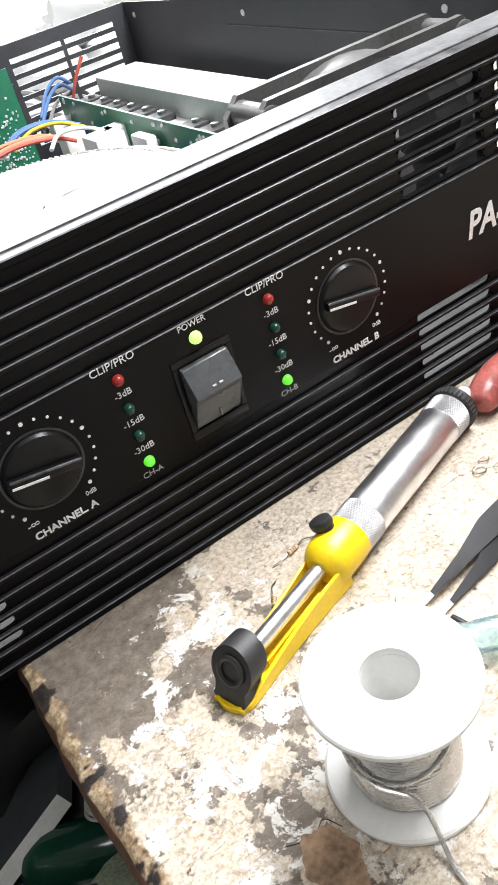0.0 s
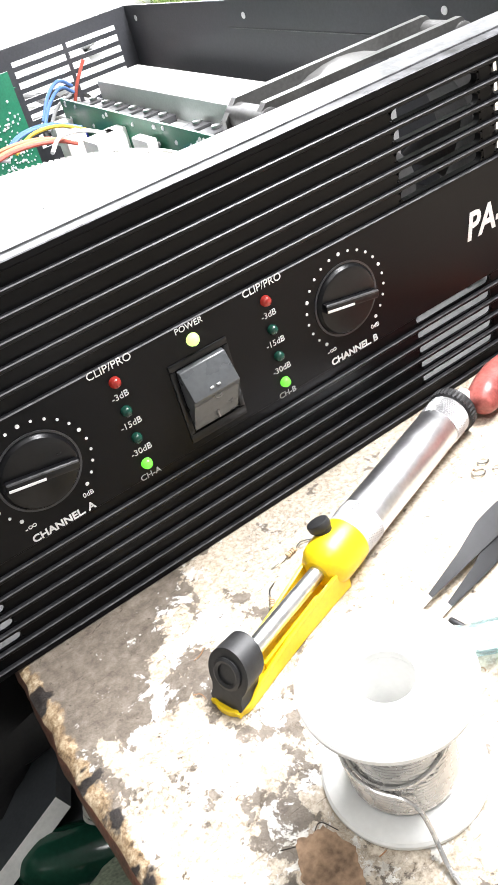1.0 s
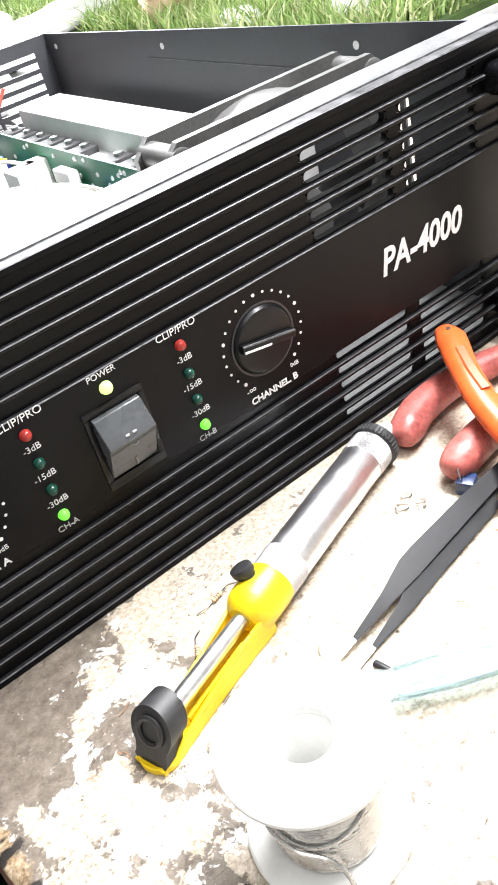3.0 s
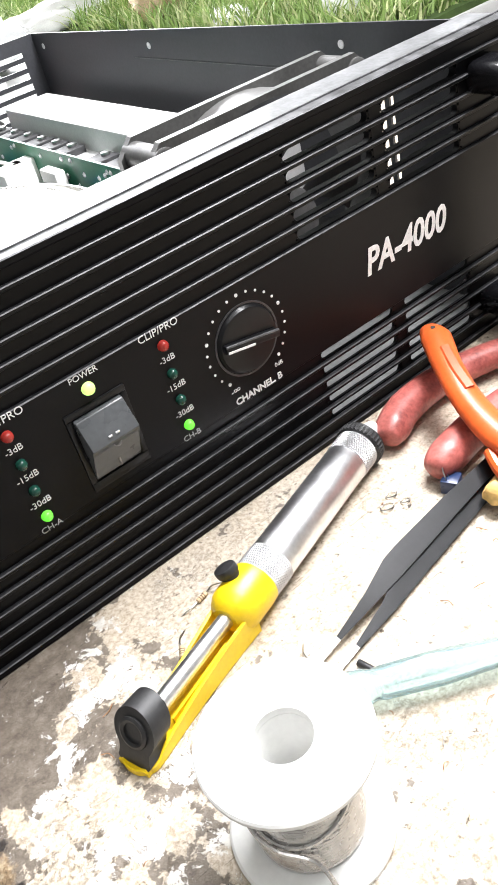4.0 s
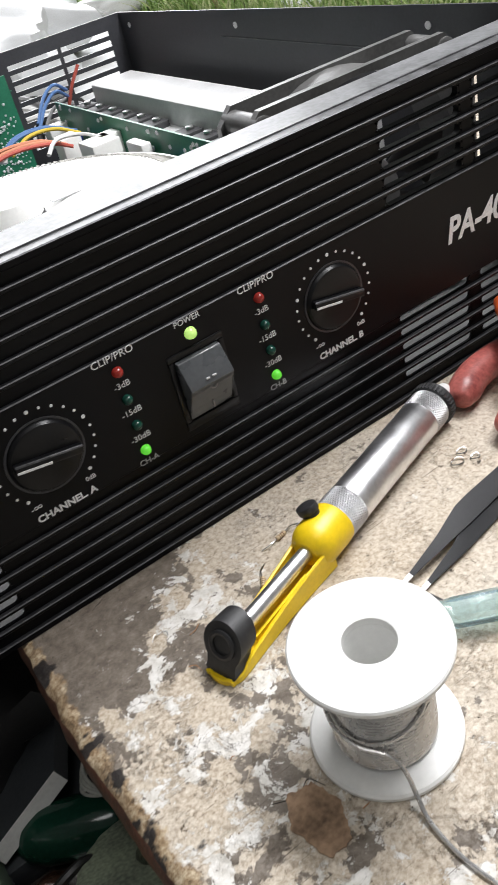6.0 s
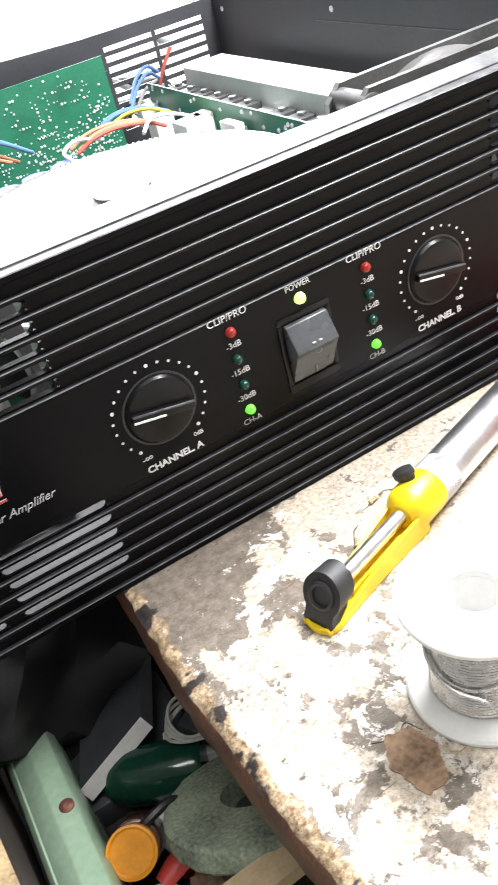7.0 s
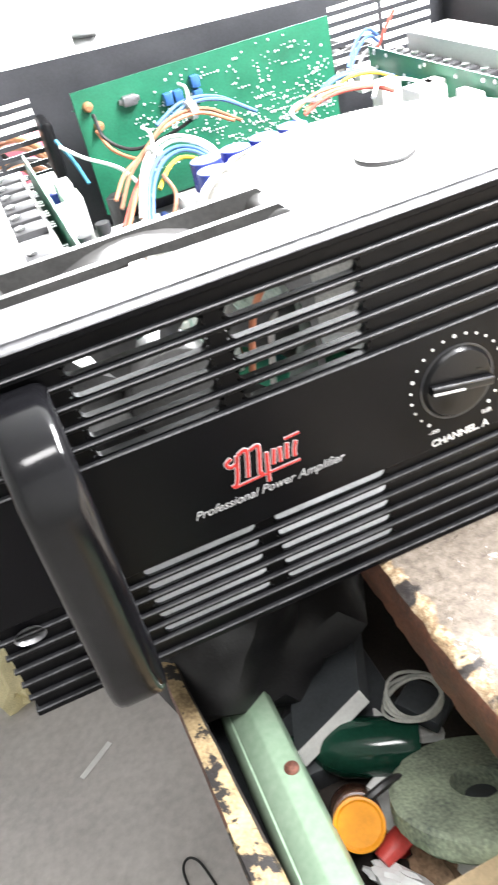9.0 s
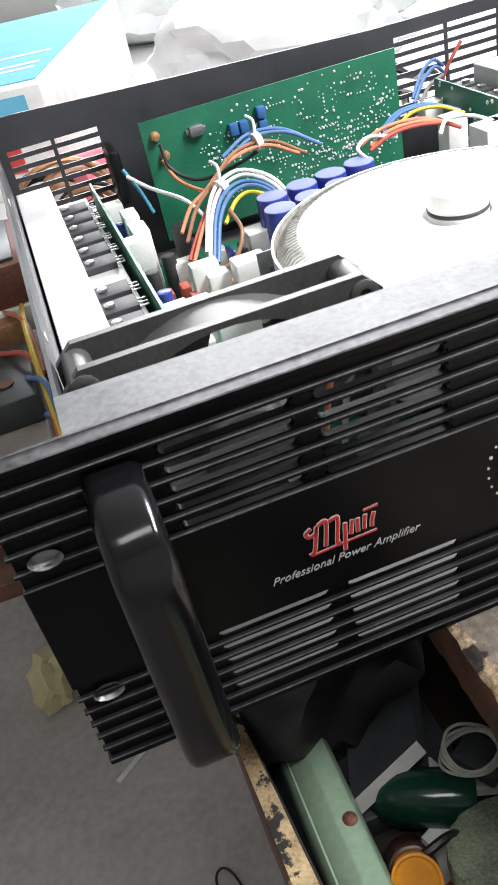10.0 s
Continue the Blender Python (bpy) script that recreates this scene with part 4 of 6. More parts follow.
part("clear_band", bm, TORSIDE, tor, "clear film band round the windings")
bm = bmesh.new()
for k in range(150):
    a = 2 * math.pi * k / 150
    c, s = math.cos(a), math.sin(a)
    p = [Vector((TC[0] + r * c, TC[1] + r * s, z)) for r, z in ((R + 0.0001, 0.080), (R - 0.0008, 0.0885), (R - 0.006, 0.0942), (R - 0.012, 0.0961))]
    sweep(bm, p, circle(0.0005, 4), 1)
part("winding", bm, TORSIDE, tor)
bm = bmesh.new()
lathe(bm, [(0, 0.1085), (0.0115, 0.1085), (0.0140, 0.1070), (0.0148, 0.1035), (0.0148, 0.0930), (0, 0.0930)], 40, Matrix.Translation((-0.0045, 0.1540, 0)))
part("transformer_boss", bm, TOROID, tor, "raised white centre boss")
# thin dark ring modelled in place of the shadow at the boss's foot
bm = bmesh.new()
lathe(bm, [(0.0140, 0.0960), (0.0152, 0.0962), (0.0154, 0.0976), (0.0149, 0.0982), (0.0140, 0.0982), (0.0140, 0.0960)], 40, Matrix.Translation((-0.0045, 0.1540, 0)))
part("boss_shadow_ring", bm, RUBBER, tor, "dark ring standing for the shadow round the boss")
bm = bmesh.new()
box(bm, TC[0] + 0.020, TC[0] + 0.036, TC[1] - 0.003, TC[1] + 0.003, 0.0970, 0.0976, 0, 1)
part("transformer_print", bm, INK_DIM, tor, "small faint print bar")
bm = bmesh.new()
rod(bm, (TC[0], TC[1], 0.002), (TC[0], TC[1], 0.036), 0.05, seg=32)
part("transformer_mount", bm, RUBBER, tor)

# big upright board before the rear wall
bm = bmesh.new()
box(bm, -0.1085, 0.0985, 0.4270, 0.4287, 0.020, 0.1120)
mb = part("main_board", bm, PCB, AMP, "upright green circuit board with soldered joints")
bm = bmesh.new()
random.seed(21)
pts = []
for cl in range(84):
    cx, cz = random.uniform(-0.068, 0.092), random.uniform(0.040, 0.1 if random.random() < 0.5 else 0.088)
    hor = random.random() < 0.7
    for k in range(random.randint(2, 9)):
        pts.append((cx + (k * 0.0028 if hor else random.choice((0, 0.003))), cz + (random.choice((0, 0, 0.003)) if hor else -k * 0.0028)))
for k in range(90):
    pts.append((0.0025 * round(random.uniform(-0.06, 0.094) / 0.0025), 0.003 * round(random.uniform(0.03, 0.108) / 0.003)))
for x, z in pts:
    if -0.106 < x < 0.096 and 0.022 < z < 0.109:
        r = random.choice((0.0006, 0.0008, 0.0010, 0.0013))
        rod(bm, (x, 0.4271, z), (x, 0.4262, z), r, r * 0.5, seg=6)
tagged(part("solder_joints", bm, SOLDER, mb, "bright solder joints"), kind="stuff")
for x, z in ((-0.0990, 0.1000), (-0.0950, 0.0850)):
    bm = bmesh.new()
    rod(bm, (x, 0.4271, z), (x, 0.4225, z), 0.0042, 0.0030, seg=14, bevel=0.0006)
    rod(bm, (x, 0.4230, z), (x, 0.4205, z), 0.0017, seg=10)
    part("brass_terminal", bm, COPPER, mb, "dull brass terminal")
bm = bmesh.new()
box(bm, -0.0735, -0.0625, 0.4215, 0.4271, 0.0925, 0.1005, 0.0015)
box(bm, -0.0760, -0.0600, 0.4235, 0.4271, 0.0945, 0.0985, 0.0008)
part("fuse_clip", bm, GALV, mb)
for x, z in ((-0.0395, 0.0895), (-0.0315, 0.0895), (-0.0165, 0.0860), (-0.0165, 0.0960)):
    bm = bmesh.new()
    box(bm, x - 0.0032, x + 0.0032, 0.4205, 0.4271, z - 0.0042, z + 0.0042, 0.0006)
    part("blue_trimmer", bm, mat("blue_trimmer_plastic", (0.045, 0.14, 0.36), 0.35, 0, 0.2, 120, 0.03) if x < -0.039 else bpy.data.materials["blue_trimmer_plastic"], mb)
bm = bmesh.new()
box(bm, -0.1105, 0.1005, 0.4284, 0.4300, 0.0995, 0.1000)
part("board_trace", bm, PCB, mb)

# reservoir capacitors
for i, (x, y) in enumerate(((-0.0530, 0.3080), (-0.0305, 0.3120), (-0.0080, 0.3160), (0.0145, 0.3200), (-0.0560, 0.2840), (-0.0335, 0.2880), (-0.0110, 0.2920))):
    bm = bmesh.new()
    rod(bm, (x, y, 0.004), (x, y, 0.0740), 0.0105, seg=28, bevel=0.001)
    cp = part("reservoir_capacitor", bm, CAPBLUE, AMP, "tall blue capacitor")
    bm = bmesh.new()
    lathe(bm, [(0, 0.0742), (0.0080, 0.0742), (0.0100, 0.0738), (0.0100, 0.0730), (0, 0.0730)], 28, Matrix.Translation((x, y, 0.0004)))
    part("can_top", bm, CAPTOP, cp)

# small parts on the low board between fan and transformer
bm = bmesh.new()
box(bm, -0.150, -0.050, 0.120, 0.410, 0.0100, 0.0118)
lb = part("low_board", bm, PCB, AMP, "green circuit board on the chassis floor")
random.seed(31)
for k in range(46):
    x, y = random.uniform(-0.146, -0.090), random.uniform(0.13, 0.40)
    bm = bmesh.new()
    kind = k % 5
    h = random.uniform(0.028, 0.056)
    if kind == 0:
        rod(bm, (x, y, 0.0118), (x, y, h), random.uniform(0.004, 0.006), seg=16, bevel=0.0006)
        part("small_capacitor", bm, CHIP, lb)
    elif kind == 1:
        box(bm, x - 0.007, x + 0.007, y - 0.006, y + 0.006, 0.0118, h, 0.001)
        part("film_capacitor", bm, WHITEP, lb)
    elif kind == 2:
        box(bm, x - 0.003, x + 0.003, y - 0.006, y + 0.006, 0.0118, h - 0.006, 0.0008)
        part("film_capacitor", bm, bpy.data.materials["red_wire"], lb)
    elif kind == 3:
        box(bm, x - 0.009, x + 0.009, y - 0.005, y + 0.005, 0.0118, h + 0.004, 0.0012)
        part("connector", bm, WHITEP, lb)
    else:
        rod(bm, (x - 0.006, y, h * 0.7), (x + 0.006, y, h * 0.7), 0.0022, seg=10, bevel=0.0005)
        rod(bm, (x - 0.005, y, 0.0118), (x - 0.005, y, h * 0.7), 0.0005, seg=6)
        part("resistor", bm, COPPER, lb)
for b, mm, nm in (((-0.0755, -0.0535, 0.3000, 0.3180, 0.012, 0.0560), WHITEP, "white_relay"), ((-0.0990, -0.0780, 0.252, 0.268, 0.012, 0.060), WHITEP, "white_relay"),
                  ((-0.0830, -0.0790, 0.2930, 0.3080, 0.012, 0.0520), CHIP, "film_capacitor"), ((-0.0905, -0.0862, 0.2960, 0.3120, 0.012, 0.0500), CAPBLUE, "film_capacitor"),
                  ((-0.1300, -0.1060, 0.1850, 0.2050, 0.012, 0.0640), WHITEP, "white_relay"), ((-0.1450, -0.1330, 0.330, 0.352, 0.012, 0.0700), WHITEP, "white_relay"),
                  ((-0.1450, -0.1340, 0.3580, 0.378, 0.012, 0.0720), WHITEP, "white_relay"), ((0.100, 0.122, 0.300, 0.325, 0.012, 0.0740), WHITEP, "white_relay"),
                  ((0.096, 0.112, 0.345, 0.362, 0.012, 0.0740), WHITEP, "white_relay"), ((0.118, 0.126, 0.262, 0.285, 0.012, 0.0740), WHITEP, "white_relay")):
    bm = bmesh.new()
    box(bm, *b, 0.0014)
    part(nm, bm, mm, AMP)
bm = bmesh.new()
box(bm, -0.0900, -0.0720, 0.2320, 0.2336, 0.012, 0.0720, 0.0005)
for k in range(3):
    box(bm, -0.0840, -0.0780, 0.2308, 0.2322, 0.0600 - k * 0.010, 0.0630 - k * 0.010)
part("bent_bracket", bm, GALV, AMP, "bare metal bracket")
bm = bmesh.new()
box(bm, -0.1365, -0.1285, 0.4180, 0.4540, 0.0600, 0.1000, 0.003, 2)
part("corner_connector", bm, PLASTIC_BLACK, AMP, "black plastic connector body")

# wiring looms
LOOMS = [
    ("white", [(-0.130, 0.400, 0.086), (-0.118, 0.385, 0.078), (-0.100, 0.352, 0.072), (-0.092, 0.318, 0.060)]),
    ("teal", [(-0.131, 0.405, 0.090), (-0.124, 0.395, 0.074), (-0.120, 0.385, 0.060)]),
    ("orange", [(-0.113, 0.330, 0.060), (-0.100, 0.345, 0.070), (-0.085, 0.352, 0.076), (-0.060, 0.372, 0.084), (-0.030, 0.382, 0.084), (-0.008, 0.372, 0.074)]),
    ("brown", [(-0.112, 0.322, 0.056), (-0.098, 0.338, 0.070), (-0.082, 0.350, 0.078), (-0.055, 0.376, 0.087), (-0.025, 0.386, 0.085), (-0.002, 0.374, 0.072)]),
    ("white", [(-0.105, 0.300, 0.054), (-0.092, 0.326, 0.072), (-0.078, 0.342, 0.081), (-0.060, 0.345, 0.084), (-0.044, 0.326, 0.078), (-0.036, 0.306, 0.060)]),
    ("white", [(-0.104, 0.296, 0.052), (-0.091, 0.322, 0.070), (-0.077, 0.338, 0.079), (-0.060, 0.340, 0.082), (-0.046, 0.322, 0.076), (-0.038, 0.300, 0.058)]),
    ("blue", [(-0.103, 0.292, 0.050), (-0.090, 0.318, 0.068), (-0.076, 0.334, 0.077), (-0.060, 0.335, 0.079), (-0.048, 0.318, 0.074), (-0.040, 0.296, 0.056)]),
    ("blue", [(-0.101, 0.290, 0.049), (-0.088, 0.315, 0.067), (-0.074, 0.331, 0.075), (-0.059, 0.331, 0.077), (-0.049, 0.314, 0.072), (-0.042, 0.292, 0.055)]),
    ("yellow", [(-0.086, 0.312, 0.064), (-0.072, 0.326, 0.072), (-0.060, 0.326, 0.074), (-0.050, 0.308, 0.069), (-0.043, 0.288, 0.054)]),
    ("orange", [(-0.114, 0.302, 0.050), (-0.100, 0.318, 0.064), (-0.086, 0.333, 0.072), (-0.076, 0.343, 0.078)]),
    ("red", [(-0.116, 0.306, 0.050), (-0.102, 0.322, 0.062), (-0.088, 0.337, 0.071), (-0.078, 0.346, 0.077)]),
    ("brown", [(-0.110, 0.286, 0.046), (-0.092, 0.284, 0.050), (-0.080, 0.296, 0.062), (-0.080, 0.318, 0.070)]),
    ("blue", [(-0.062, 0.384, 0.084), (-0.038, 0.392, 0.092), (-0.014, 0.388, 0.090), (0.006, 0.374, 0.078)]),
    ("blue", [(-0.060, 0.380, 0.082), (-0.036, 0.388, 0.090), (-0.012, 0.384, 0.088), (0.009, 0.370, 0.076)]),
    ("black", [(-0.098, 0.418, 0.096), (-0.096, 0.408, 0.080), (-0.080, 0.396, 0.070), (-0.055, 0.388, 0.074), (-0.035, 0.386, 0.080)]),
    ("orange", [(-0.099, 0.418, 0.084), (-0.095, 0.398, 0.074), (-0.085, 0.372, 0.070), (-0.078, 0.352, 0.074)]),
    ("orange", [(0.030, 0.330, 0.078), (0.044, 0.332, 0.090), (0.062, 0.334, 0.092), (0.082, 0.334, 0.086), (0.096, 0.330, 0.074)]),
    ("orange", [(0.034, 0.322, 0.078), (0.048, 0.324, 0.090), (0.066, 0.326, 0.091), (0.086, 0.326, 0.084), (0.098, 0.322, 0.072)]),
    ("red", [(0.030, 0.314, 0.078), (0.046, 0.315, 0.091), (0.066, 0.318, 0.091), (0.088, 0.319, 0.082), (0.100, 0.314, 0.070)]),
    ("white", [(0.022, 0.300, 0.076), (0.020, 0.312, 0.088), (0.034, 0.322, 0.093), (0.052, 0.316, 0.084)]),
    ("blue", [(0.060, 0.360, 0.070), (0.078, 0.366, 0.086), (0.100, 0.364, 0.086), (0.116, 0.352, 0.072)]),
    ("blue", [(0.058, 0.354, 0.070), (0.078, 0.360, 0.087), (0.102, 0.358, 0.086), (0.118, 0.346, 0.072)]),
    ("yellow", [(0.066, 0.350, 0.070), (0.084, 0.356, 0.085), (0.104, 0.352, 0.084), (0.118, 0.340, 0.070)]),
    ("white", [(0.076, 0.300, 0.080), (0.090, 0.315, 0.088), (0.108, 0.312, 0.084), (0.118, 0.294, 0.074)]),
    ("red", [(0.150, 0.452, 0.070), (0.156, 0.448, 0.084), (0.166, 0.446, 0.098)]),
    ("blue", [(0.112, 0.430, 0.070), (0.126, 0.440, 0.084), (0.140, 0.446, 0.090), (0.152, 0.452, 0.082)]),
    ("blue", [(0.110, 0.424, 0.068), (0.124, 0.434, 0.080), (0.138, 0.440, 0.086), (0.150, 0.448, 0.078)]),
    ("grey", [(0.110, 0.418, 0.064), (0.126, 0.428, 0.076), (0.142, 0.434, 0.080)]),
]
LOOMS += [
    ("orange", [(-0.120, 0.062, 0.060), (-0.114, 0.058, 0.092), (-0.104, 0.056, 0.104), (-0.090, 0.066, 0.098)]),
    ("white", [(-0.110, 0.068, 0.050), (-0.106, 0.062, 0.084), (-0.094, 0.060, 0.094), (-0.080, 0.070, 0.084)]),
]
for colour, pts in LOOMS:
    bm = bmesh.new()
    if pts[0][0] > 0.02 and pts[0][1] < 0.37:       # the loom behind the transformer lies low
        pts = [(x, y + 0.02, 0.070 + (z - 0.070) * 0.45) for x, y, z in pts]
    wire(bm, pts, 0.0014)
    part("wire", bm, WIRE[colour], AMP, colour + " insulated wire")
for p, d in (((-0.077, 0.341, 0.077), (0.9, 0.4, 0.2)), ((-0.034, 0.387, 0.0865), (0.95, 0.2, 0.1))):
    bm = bmesh.new()
    q = Vector(d).normalized() * 0.0025
    rod(bm, Vector(p) - q, Vector(p) + q, 0.0068, seg=16)
    wire(bm, [Vector(p) + Vector((0, 0, 0.006)), Vector(p) + Vector((0.001, 0.004, 0.014)), Vector(p) + Vector((-0.002, 0.010, 0.017))], 0.0012)
    part("cable_tie", bm, WIRE["white"], AMP, "white cable tie")

# ---------- tools on the bench ----------
# solder sucker, lying along its local x
A = radians(17.8)
SUCK = thing("desoldering_pump", "yellow and silver desoldering pump lying on the bench", "desoldering pump",
             Matrix.Translation((-0.0495, -0.0653, 0.0)) @ pose(0, 0, 0, 0, 0, math.degrees(A)) @ Matrix.Diagonal((0.880, 1, 1, 1)))
ZC = 0.0096


def along(profile, seg=40):
    """A turned shape along local x, from (x, r) pairs."""
    b = bmesh.new()
    lathe(b, [(r, s) for s, r in profile], seg, Matrix.Translation((0, 0, ZC)) @ pose(0, 0, 0, 0, 90, 0))
    return b


part("barrel", along([(0.076, 0), (0.076, 0.0086), (0.078, 0.0089), (0.160, 0.0089), (0.161, 0.0086), (0.161, 0)]), ALU, SUCK, "polished aluminium barrel")
for s0, s1 in ((0.0775, 0.0895), (0.1545, 0.1665)):
    bm = bmesh.new()
    n, rows = 54, 10
    g = [[bm.verts.new((s0 + (s1 - s0) * i / rows, 0.0089 * math.cos(2 * math.pi * (k + 0.5 * (i % 2)) / n), ZC + 0.0089 * math.sin(2 * math.pi * (k + 0.5 * (i % 2)) / n))) for k in range(n)] for i in range(rows + 1)]
    for i in range(rows):
        for k in range(n):
            j = (k + 1) % n
            tris = ((g[i][k], g[i][j], g[i + 1][k]), (g[i][j], g[i + 1][j], g[i + 1][k])) if i % 2 == 0 else ((g[i][k], g[i][j], g[i + 1][j]), (g[i][k], g[i + 1][j], g[i + 1][k]))
            for t in tris:
                c = (t[0].co + t[1].co + t[2].co) / 3
                out = Vector((0, c.y, c.z - ZC)).normalized()
                top = bm.verts.new(c + out * 0.00035)
                for u in range(3):
                    bm.faces.new((t[u], t[(u + 1) % 3], top))
    me_ = mesh_of("knurled_ring", bm, KNURL, 5)
    share("knurled_ring", me_, SUCK, Matrix.Identity(4))
bm = along([(0.1655, 0.0), (0.1655, 0.0092), (0.1662, 0.0098), (0.1700, 0.0098), (0.1710, 0.0100), (0.1710, 0)])
part("end_ring", bm, RUBBER, SUCK, "black ribbed end ring")
bm = bmesh.new()
for k in range(36):
    a = 2 * math.pi * k / 36
    rod(bm, (0.1664, 0.0098 * math.cos(a), ZC + 0.0098 * math.sin(a)), (0.1700, 0.0098 * math.cos(a), ZC + 0.0098 * math.sin(a)), 0.0005, seg=5)
part("ring_ridges", bm, RUBBER, SUCK)
part("nozzle", along([(0.170, 0), (0.170, 0.0042), (0.180, 0.0038), (0.1822, 0.0032), (0.1822, 0.0016), (0.179, 0.0014), (0.179, 0)], 24), NOZZLE, SUCK, "off-white nozzle")
part("collar", along([(0.0560, 0.0), (0.0560, 0.0050), (0.0580, 0.0076), (0.0610, 0.0090), (0.0640, 0.0094), (0.0740, 0.0095), (0.0775, 0.0092), (0.0775, 0)]), YELLOW, SUCK, "yellow moulded collar")
bm = bmesh.new()                          # trough of the open grip: a wall round the end and a floor
plan = [(0.0640, 0.0078), (0.0480, 0.0070), (0.0300, 0.0066), (0.0120, 0.0068), (0.0040, 0.0070), (-0.0025, 0.0068), (-0.0062, 0.0040), (-0.0073, 0.0)]
plan = plan + [(x, -y) for x, y in plan[-2::-1]]
line = smooth_path([(x, y, 0) for x, y in plan], 4)
rings = []
for i, p in enumerate(line):
    d = (line[min(i + 1, len(line) - 1)] - line[max(i - 1, 0)]).normalized()
    out = Vector((d.y, -d.x, 0)) * -0.0013
    k = min(1.0, max(0.0, p.x / 0.062))
    top = 0.0030 + 0.0084 * k ** 0.8 + (0.0012 if p.y < 0 else 0.0) * (1 - k) * min(1.0, k * 12)
    rings.append([bm.verts.new(q) for q in ((p.x, p.y, 0.0004), (p.x, p.y, top - 0.0004), (p.x + out.x * 0.4, p.y + out.y * 0.4, top), (p.x + out.x, p.y + out.y, top - 0.0003), (p.x + out.x, p.y + out.y, 0.0004))])
for q, w in zip(rings, rings[1:]):
    for i in range(5):
        bm.faces.new((q[i], q[(i + 1) % 5], w[(i + 1) % 5], w[i]))
bm.faces.new(rings[0]); bm.faces.new(rings[-1][::-1])
sweep(bm, [(-0.0060, 0, 0.0016), (0.062, 0, 0.0016)], [(-0.0060, -0.0011), (0.0060, -0.0011), (0.0060, 0.0009), (-0.0060, 0.0009)], 1)
sweep(bm, [(0.014, -0.0036, 0.0040), (0.030, -0.0038, 0.0046), (0.0485, -0.0042, 0.0056)], [(-0.0005, -0.003), (0.0005, -0.003), (0.0005, 0.0022), (-0.0005, 0.0022)], 3)
part("grip_frame", bm, YELLOW, SUCK, "open yellow plastic grip")
bm = bmesh.new()
rod(bm, (0.008, 0, ZC + 0.0015), (0.0590, 0, ZC + 0.0005), 0.0030, seg=24)
part("plunger_rod", bm, ALU, SUCK, "bright metal plunger rod")
bm = bmesh.new()                          # thumb cap: rounded black pad leaning over the end
sec = []
for k in range(24):
    a = radians(-34) + radians(248) * k / 23
    sec.append((0.0082 * math.cos(a), 0.0130 + 0.0078 * math.sin(a)))
sec += [(-0.0062, 0.0078), (-0.0060, 0.0056), (-0.0066, 0.0034), (-0.0056, 0.0022), (0.0056, 0.0022), (0.0066, 0.0034), (0.0060, 0.0056), (0.0062, 0.0078)]
LEAN = 0.52
f0 = [bm.verts.new((-0.0058 + LEAN * (z - 0.0012), y, z)) for y, z in sec]
f1 = [bm.verts.new((0.0050 + LEAN * (z - 0.0012) * 0.85, y * 0.94, z * 0.96)) for y, z in sec]
for i in range(len(sec)):
    j = (i + 1) % len(sec)
    bm.faces.new((f0[i], f0[j], f1[j], f1[i]))
bm.faces.new(f0); bm.faces.new(f1[::-1])
bmesh.ops.bevel(bm, geom=[e for e in bm.edges if e.calc_face_angle(0) > 0.9], offset=0.0012, segments=3, affect="EDGES", profile=0.5)
cap = part("thumb_cap", bm, RUBBER, SUCK, "black rubber thumb cap")
bm = bmesh.new()
lathe(bm, [(0.0036, 0.0006), (0.0046, 0.0010), (0.0056, 0.0006), (0.0056, -0.001), (0.0036, -0.001), (0.0036, 0.0006)], 32, Matrix.Translation((0.0001, 0, 0.0130)) @ pose(0, 0, 0, 0, -62.5, 0))
part("moulded_ring", bm, RUBBER, cap)
bm = bmesh.new()
ax = Vector((0, math.sin(radians(28)), math.cos(radians(28))))
c0 = Vector((0.0700, 0, ZC))
rod(bm, c0 + ax * 0.0080, c0 + ax * 0.0110, 0.0038, seg=24, bevel=0.0005)
rod(bm, c0 + ax * 0.0102, c0 + ax * 0.0134, 0.0046, seg=24, bevel=0.0007)
part("release_button", bm, RUBBER, SUCK, "black release button")

# solder spool, standing
SP = thing("solder_spool", "white plastic spool of solder wire standing upright", "solder spool", Matrix.Translation((-0.0262, -0.1180, 0)))
H = 0.0430
fl = [(0.0078, 0.0004), (0.0084, 0), (0.0228, 0), (0.0233, 0.0006), (0.0233, 0.0019), (0.0226, 0.0026), (0.0120, 0.0030), (0.0078, 0.0030), (0.0078, 0.0004)]
bm = bmesh.new()
lathe(bm, fl, 72)
part("bottom_flange", bm, SPOOL, SP)
bm = bmesh.new()
lathe(bm, [(r, H - z) for r, z in fl], 72)
part("top_flange", bm, SPOOL, SP)
bm = bmesh.new()
lathe(bm, [(0.0078, 0.0031), (0.0104, 0.0031), (0.0104, H - 0.0031), (0.0078, H - 0.0031), (0.0078, 0.0031)], 56)
part("core_tube", bm, SPOOL, SP)
bm = bmesh.new()                          # wound wire, as a helix of two layers
pts = []
turns, wr = 27, 0.00072


def step_z(a):
    """Height of the upper layer's edge round the winding."""
    d = (a - radians(233) + math.pi) % (2 * math.pi) - math.pi
    return 0.0165 + 0.0085 * (1 - math.cos(d)) + 0.0045 * math.sin(d)


for k in range(turns * 28 + 1):
    a = 2 * math.pi * k / 28
    z = 0.0036 + (H - 0.0072) * k / (turns * 28)
    r = 0.0140 + 0.0012 * min(1.0, max(0.0, (step_z(a) - z) / 0.0010 + 0.5))
    pts.append(Vector((r * math.cos(a), r * math.sin(a), z)))
sweep(bm, pts, circle(wr, 7), 1)
